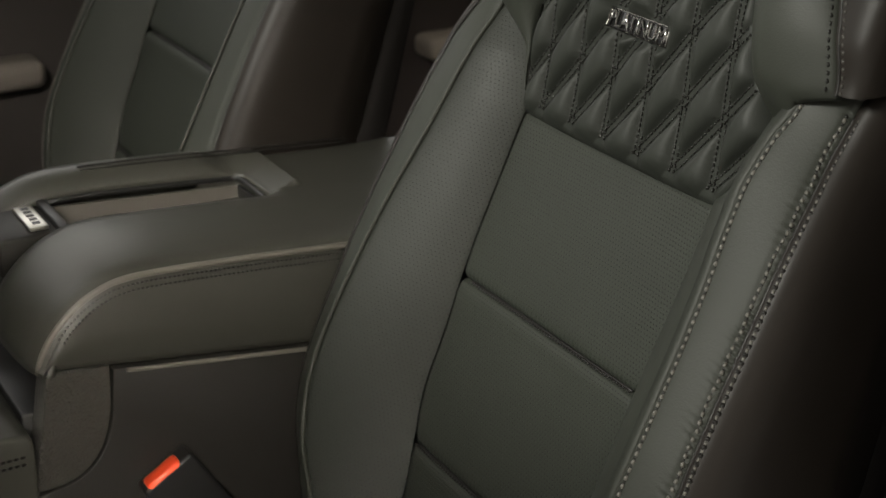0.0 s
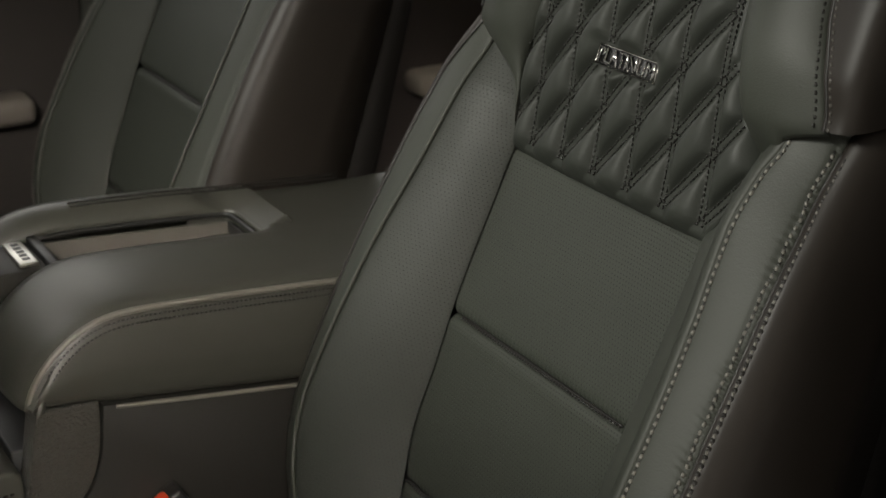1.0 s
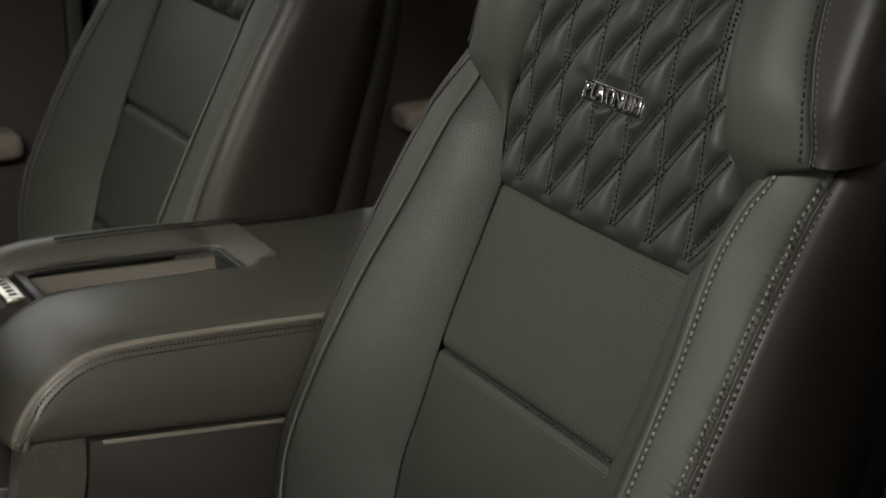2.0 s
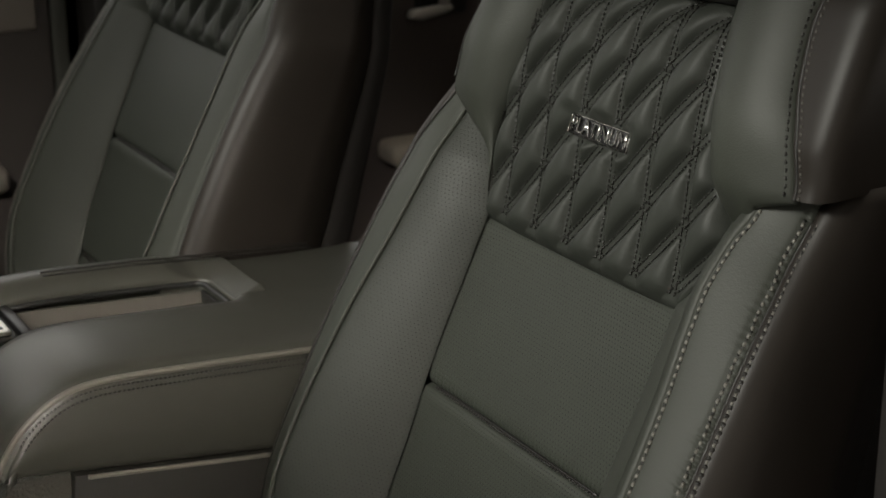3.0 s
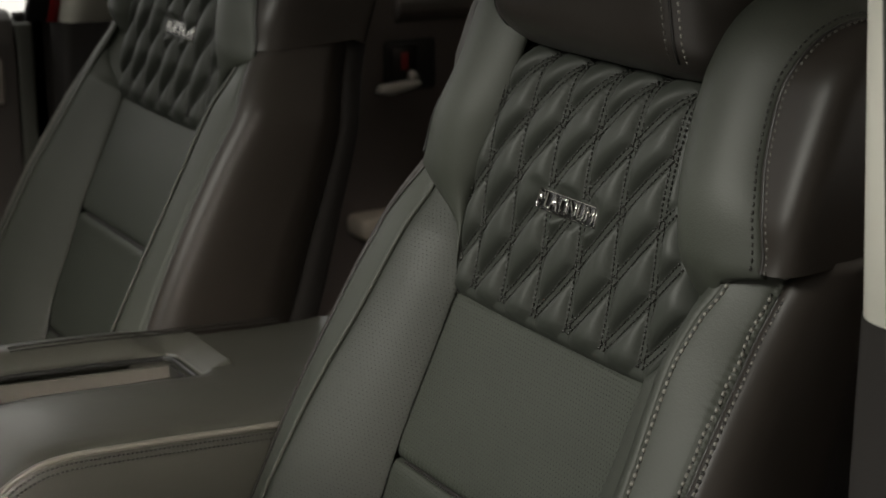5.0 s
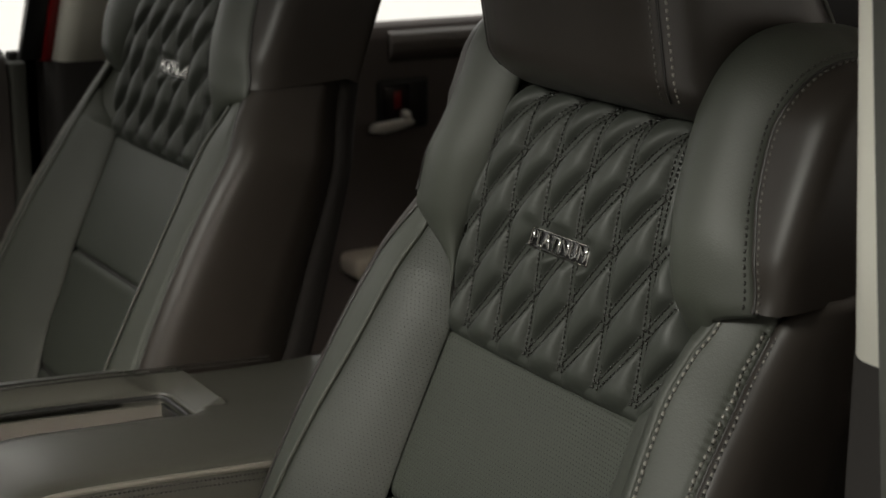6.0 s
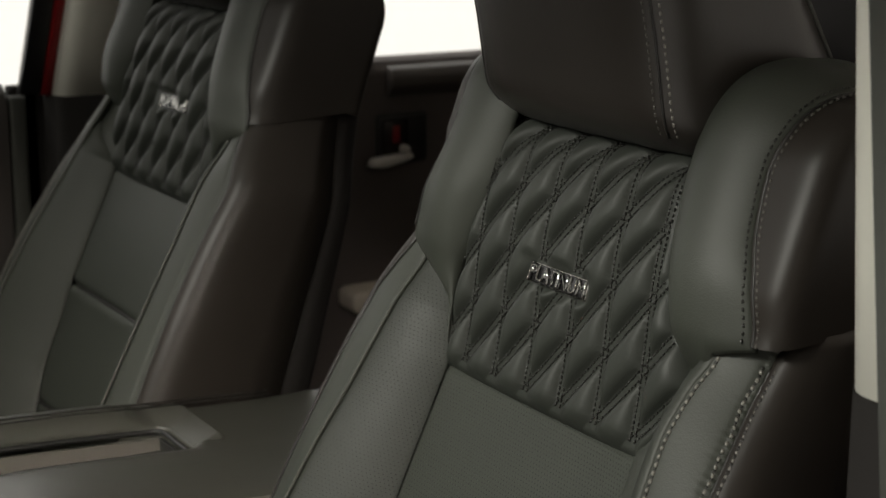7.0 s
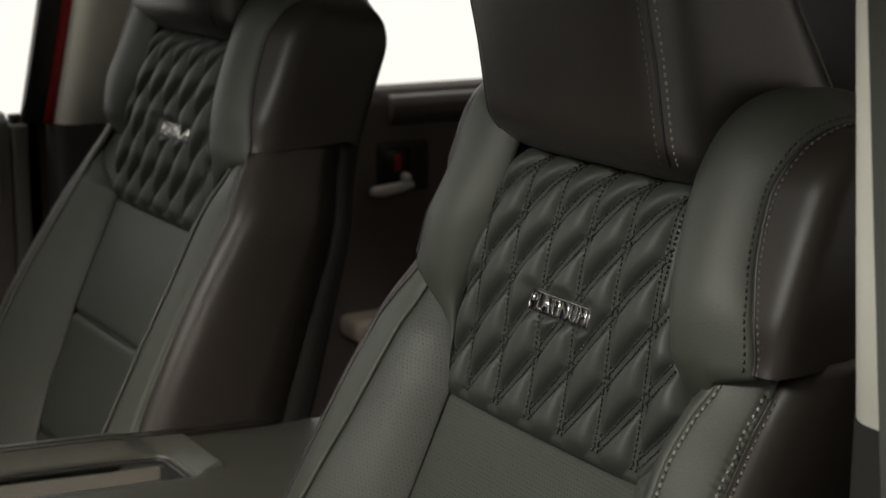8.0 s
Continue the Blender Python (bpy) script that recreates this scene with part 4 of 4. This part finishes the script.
        raw("lid_stitching", *stitch_mesh([(p3 + np.array([0.45, 0.6, -FLOOR_Z]), nor)], 0.0046, 0.0040, 0.0025, 0.0010), THREAD, lid, "black thread stitching")
    # two black tubes along the far rim, painting the dark groove between its ridges
    for dx, lift in ((-0.2515, 0.0250), (-0.2590, 0.0268)):
        p3 = lid_point(dx, lift)[22:75]
        part("rim_groove_line", tube(p3 + np.array([0.45, 0.6, -FLOOR_Z]), 0.0011, 6), THREAD, rim)
    for dz in (-0.0060, -0.0136):
        ys2 = np.linspace(-1.05, -0.772, 30)
        pts = np.stack([np.full(30, x1 + 0.0042 + 0.45), ys2 + 0.6, 1.040 + dz + (ys2 + 0.78) * 0.02 - FLOOR_Z], 1)
        raw("pad_stitching", *stitch_mesh([(pts, np.repeat(np.array([[1.0, 0, 0]]), 30, 0))], 0.0064, 0.0058, 0.0032, 0.0006), THREAD, pad_ob)
    return con


console()


def buckle():
    ob = thing("seat_belt_buckle", "black seat belt buckle with an orange-red release button", "buckle", at=(-0.272, -0.62, FLOOR_Z))
    base = Matrix.Translation((0.272, 0.62, -FLOOR_Z))
    e1 = Vector((0, 0.85, 0.53)).normalized()
    up = Vector((0, -0.53, 0.85)).normalized()
    m = Matrix(((1, 0, 0, -0.283), (0, e1.y, up.y, -0.649), (0, e1.z, up.z, 0.991), (0, 0, 0, 1)))
    for name, bm, mt, lb in (
        ("housing", block(-0.014, 0.012, -0.027, 0.032, -0.085, 0.001, 0.004, 3), BLACK, "glossy black plastic housing"),
        ("button", block(-0.0075, 0.0116, -0.0215, 0.019, -0.014, 0.0040, 0.0045, 3), RED_BUTTON, "orange-red release button"),
        ("stalk", block(-0.008, 0.006, -0.016, 0.018, -0.30, -0.08, 0.004), BLACK, "black webbing stalk"),
    ):
        bm.transform(base @ m)
        part(name, bm, mt, ob, lb)


buckle()


# ---- cab shell ----
def setting(name, bm, material, label, smooth=True):
    return tagged(mesh_object(name, bm, material, None, "", smooth), label, name.split("_")[0], "", "structure")


def leaning(b, t, wx, wy, bevel=0.015, seg=4):
    """An upright bar from the place b to the place t, wx by wy across."""
    bm = bmesh.new()
    lo, hi = [], []
    for c, out in ((b, lo), (t, hi)):
        for sx, sy in ((-1, -1), (1, -1), (1, 1), (-1, 1)):
            out.append(bm.verts.new((c[0] + sx * wx / 2, c[1] + sy * wy / 2, c[2])))
    bm.faces.new(lo[::-1])
    bm.faces.new(hi)
    for i in range(4):
        bm.faces.new((lo[i], lo[(i + 1) % 4], hi[(i + 1) % 4], hi[i]))
    if bevel:
        long = [e for e in bm.edges if abs(e.verts[0].co.z - e.verts[1].co.z) > 0.1]
        bmesh.ops.bevel(bm, geom=long, offset=bevel, segments=seg, profile=0.5, affect="EDGES")
    return bm


setting("ground", block(-30, 30, -30, 30, -0.1, 0.0, 0), STUDIO, "plain white studio floor", False)
setting("floor", block(-1.36, 0.46, -1.95, 1.2, FLOOR_Z - 0.05, FLOOR_Z, 0), CARPET, "dark carpeted cab floor", False)
setting("ceiling", block(-1.36, 0.46, -0.955, 1.2, 1.96, 2.0, 0.01), ROOF, "light headliner under the cab roof", False)
setting("roof", block(-1.38, 0.48, -0.975, 1.24, 2.004, 2.03, 0.012, 3), RED_PAINT, "plain red painted cab roof", True)
setting("wall_rear", block(-1.36, 0.46, 1.2, 1.26, FLOOR_Z, 1.96, 0.01), PILLAR_DARK, "dark rear cab wall", False)

# far side: rear door with armrest and handle, front door, pillar
rear_door = setting("door_rear", prism([(-1.345, FLOOR_Z), (-1.30, FLOOR_Z), (-1.30, 1.40), (-1.305, 1.445), (-1.315, 1.464), (-1.33, 1.470), (-1.345, 1.470)], "y", -0.20, 1.2, 0.004), DOOR, "dark rear door panel below the glass")
part("armrest", block(-1.31, -1.24, 0.166, 0.75, 1.052, 1.092, 0.014, 4), ARM, rear_door, "pale taupe padded armrest")
part("upper_ledge", prism([(-1.302, 1.405), (-1.292, 1.410), (-1.284, 1.425), (-1.284, 1.440), (-1.292, 1.452), (-1.304, 1.458)], "y", 0.262, 1.19, 0.002), LEDGE, rear_door, "grey-brown padded ledge under the window")
part("map_pocket", block(-1.31, -1.27, 0.12, 0.80, 0.80, 0.93, 0.02, 3), DOOR, rear_door)
bez = part("handle_bezel", block(-1.305, -1.292, 0.238, 0.338, 1.292, 1.378, 0.008, 3), BLACK, rear_door, "black recessed handle bezel")
part("handle_cup", block(-1.293, -1.288, 0.246, 0.296, 1.310, 1.370, 0.006, 3), CUP, bez, "glossy dark handle cup")
part("door_handle", prism([(0.216, 1.294), (0.222, 1.3075), (0.262, 1.3105), (0.296, 1.313), (0.300, 1.303), (0.280, 1.297), (0.240, 1.290)], "x", -1.292, -1.272, 0.004, 2), SATIN, bez, "satin silver door pull")
knob = bmesh.new()
bmesh.ops.create_cone(knob, cap_ends=True, segments=20, radius1=0.0085, radius2=0.0070, depth=0.016)
bmesh.ops.bevel(knob, geom=[e for e in knob.edges if abs(e.verts[0].co.z - e.verts[1].co.z) < 1e-6], offset=0.0015, segments=2, affect="EDGES")
knob.transform(Matrix.Translation((-1.278, 0.2835, 1.3195)) @ pose(0, 0, 0, 0, 90, 0))
part("lock_knob", knob, SATIN, bez, "bright metal lock knob")
part("lock_mark", block(-1.289, -1.2865, 0.266, 0.279, 1.329, 1.358, 0.001), RED_PAINT, bez, "red lock mark")
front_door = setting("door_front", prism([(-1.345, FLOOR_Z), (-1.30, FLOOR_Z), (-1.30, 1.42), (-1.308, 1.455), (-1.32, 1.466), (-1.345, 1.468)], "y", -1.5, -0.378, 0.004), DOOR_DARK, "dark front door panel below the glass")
# front armrest and insert take the armrest colour with shade mixed in
part("armrest", block(-1.31, -1.24, -1.1, -0.470, 1.104, 1.146, 0.016, 4), ARM_SHADED, front_door, "pale taupe padded armrest")
part("door_edge", block(-1.345, -1.301, -0.376, -0.350, FLOOR_Z, 1.45, 0.006, 3), EDGE, front_door, "grey-green rounded door edge")
# dark strip set in the gap behind the door, in place of its shade
part("door_gap_shade", block(-1.345, -1.318, -0.350, -0.328, FLOOR_Z, 1.46, 0.003), PILLAR_DARK, front_door, "dark strip painting the shaded door gap")
part("door_insert", block(-1.31, -1.294, -1.10, -0.398, 1.332, 1.402, 0.006, 3), ARM_SHADED, front_door, "pale padded door insert")
part("window_frame", leaning((-1.2927, -0.349, 1.455), (-1.275, -0.256, 1.95), 0.02, 0.032, 0.003, 2), BLACK, front_door, "black window frame")
setting("trim_door_edge", leaning((-1.290, -0.3255, 1.452), (-1.272, -0.231, 1.95), 0.016, 0.016, 0.003, 2), RED_PAINT, "red painted body edge")
setting("pillar_far", leaning((-1.285, -0.255, 1.452), (-1.245, -0.160, 1.96), 0.07, 0.125, 0.025), PILLAR, "pale grey centre pillar trim")
setting("trim_sill_body", block(-1.345, -1.318, -0.37, -0.18, FLOOR_Z, 1.462, 0.003), PILLAR_DARK, "dark body behind the pillar foot")
setting("pillar_far_lower", leaning((-1.29, -0.258, FLOOR_Z), (-1.285, -0.255, 1.452), 0.075, 0.135, 0.015), PILLAR_DARK, "dark lower pillar trim")

# near side: pillar and the closed rear door
setting("pillar_near", leaning((0.4215, -0.280, 1.466), (0.3565, -0.255, 1.96), 0.126, 0.12, 0.029, 6), PILLAR, "pale grey centre pillar trim")
setting("pillar_near_lower", leaning((0.41, -0.268, FLOOR_Z), (0.406, -0.268, 1.466), 0.10, 0.125, 0.015), PILLAR_DARK, "dark lower pillar trim")
setting("door_near_rear", block(0.41, 0.46, -0.20, 1.2, FLOOR_Z, 1.48, 0.01), DOOR, "dark rear door panel", False)
# unseen pillar, placed dark and wide so that the near badge mirrors it
setting("pillar_front_far", leaning((-1.32, -1.75, 1.44), (-1.25, -0.75, 2.01), 0.10, 0.30, 0.02), PILLAR_DARK, "black windscreen pillar trim")
setting("pillar_front_near", leaning((0.43, -1.70, 1.42), (0.37, -0.72, 2.00), 0.07, 0.11, 0.02), PILLAR_DARK, "black windscreen pillar trim")
setting("trim_door_seal", leaning((0.544, -0.366, FLOOR_Z), (0.3655, -0.350, 1.96), 0.028, 0.018, 0.006, 3), EDGE, "black rubber door seal")
# unseen blocks, taller than a real dash, placed to keep light off lower parts
setting("dashboard", block(-1.30, 0.40, -1.80, -1.07, FLOOR_Z, 1.56, 0.06, 4), BLACK, "unseen black dashboard, raised to shade the lower seats", True)
setting("trim_centre_stack", block(-0.62, -0.22, -1.12, -0.99, FLOOR_Z, 1.49, 0.03, 3), BLACK, "unseen black centre stack, raised to shade the front of the lid", True)
setting("trim_instrument_hood", block(-0.24, 0.36, -1.60, -1.05, 1.24, 1.59, 0.06, 4), BLACK, "unseen black instrument hood, raised to shade the lower backrest", True)
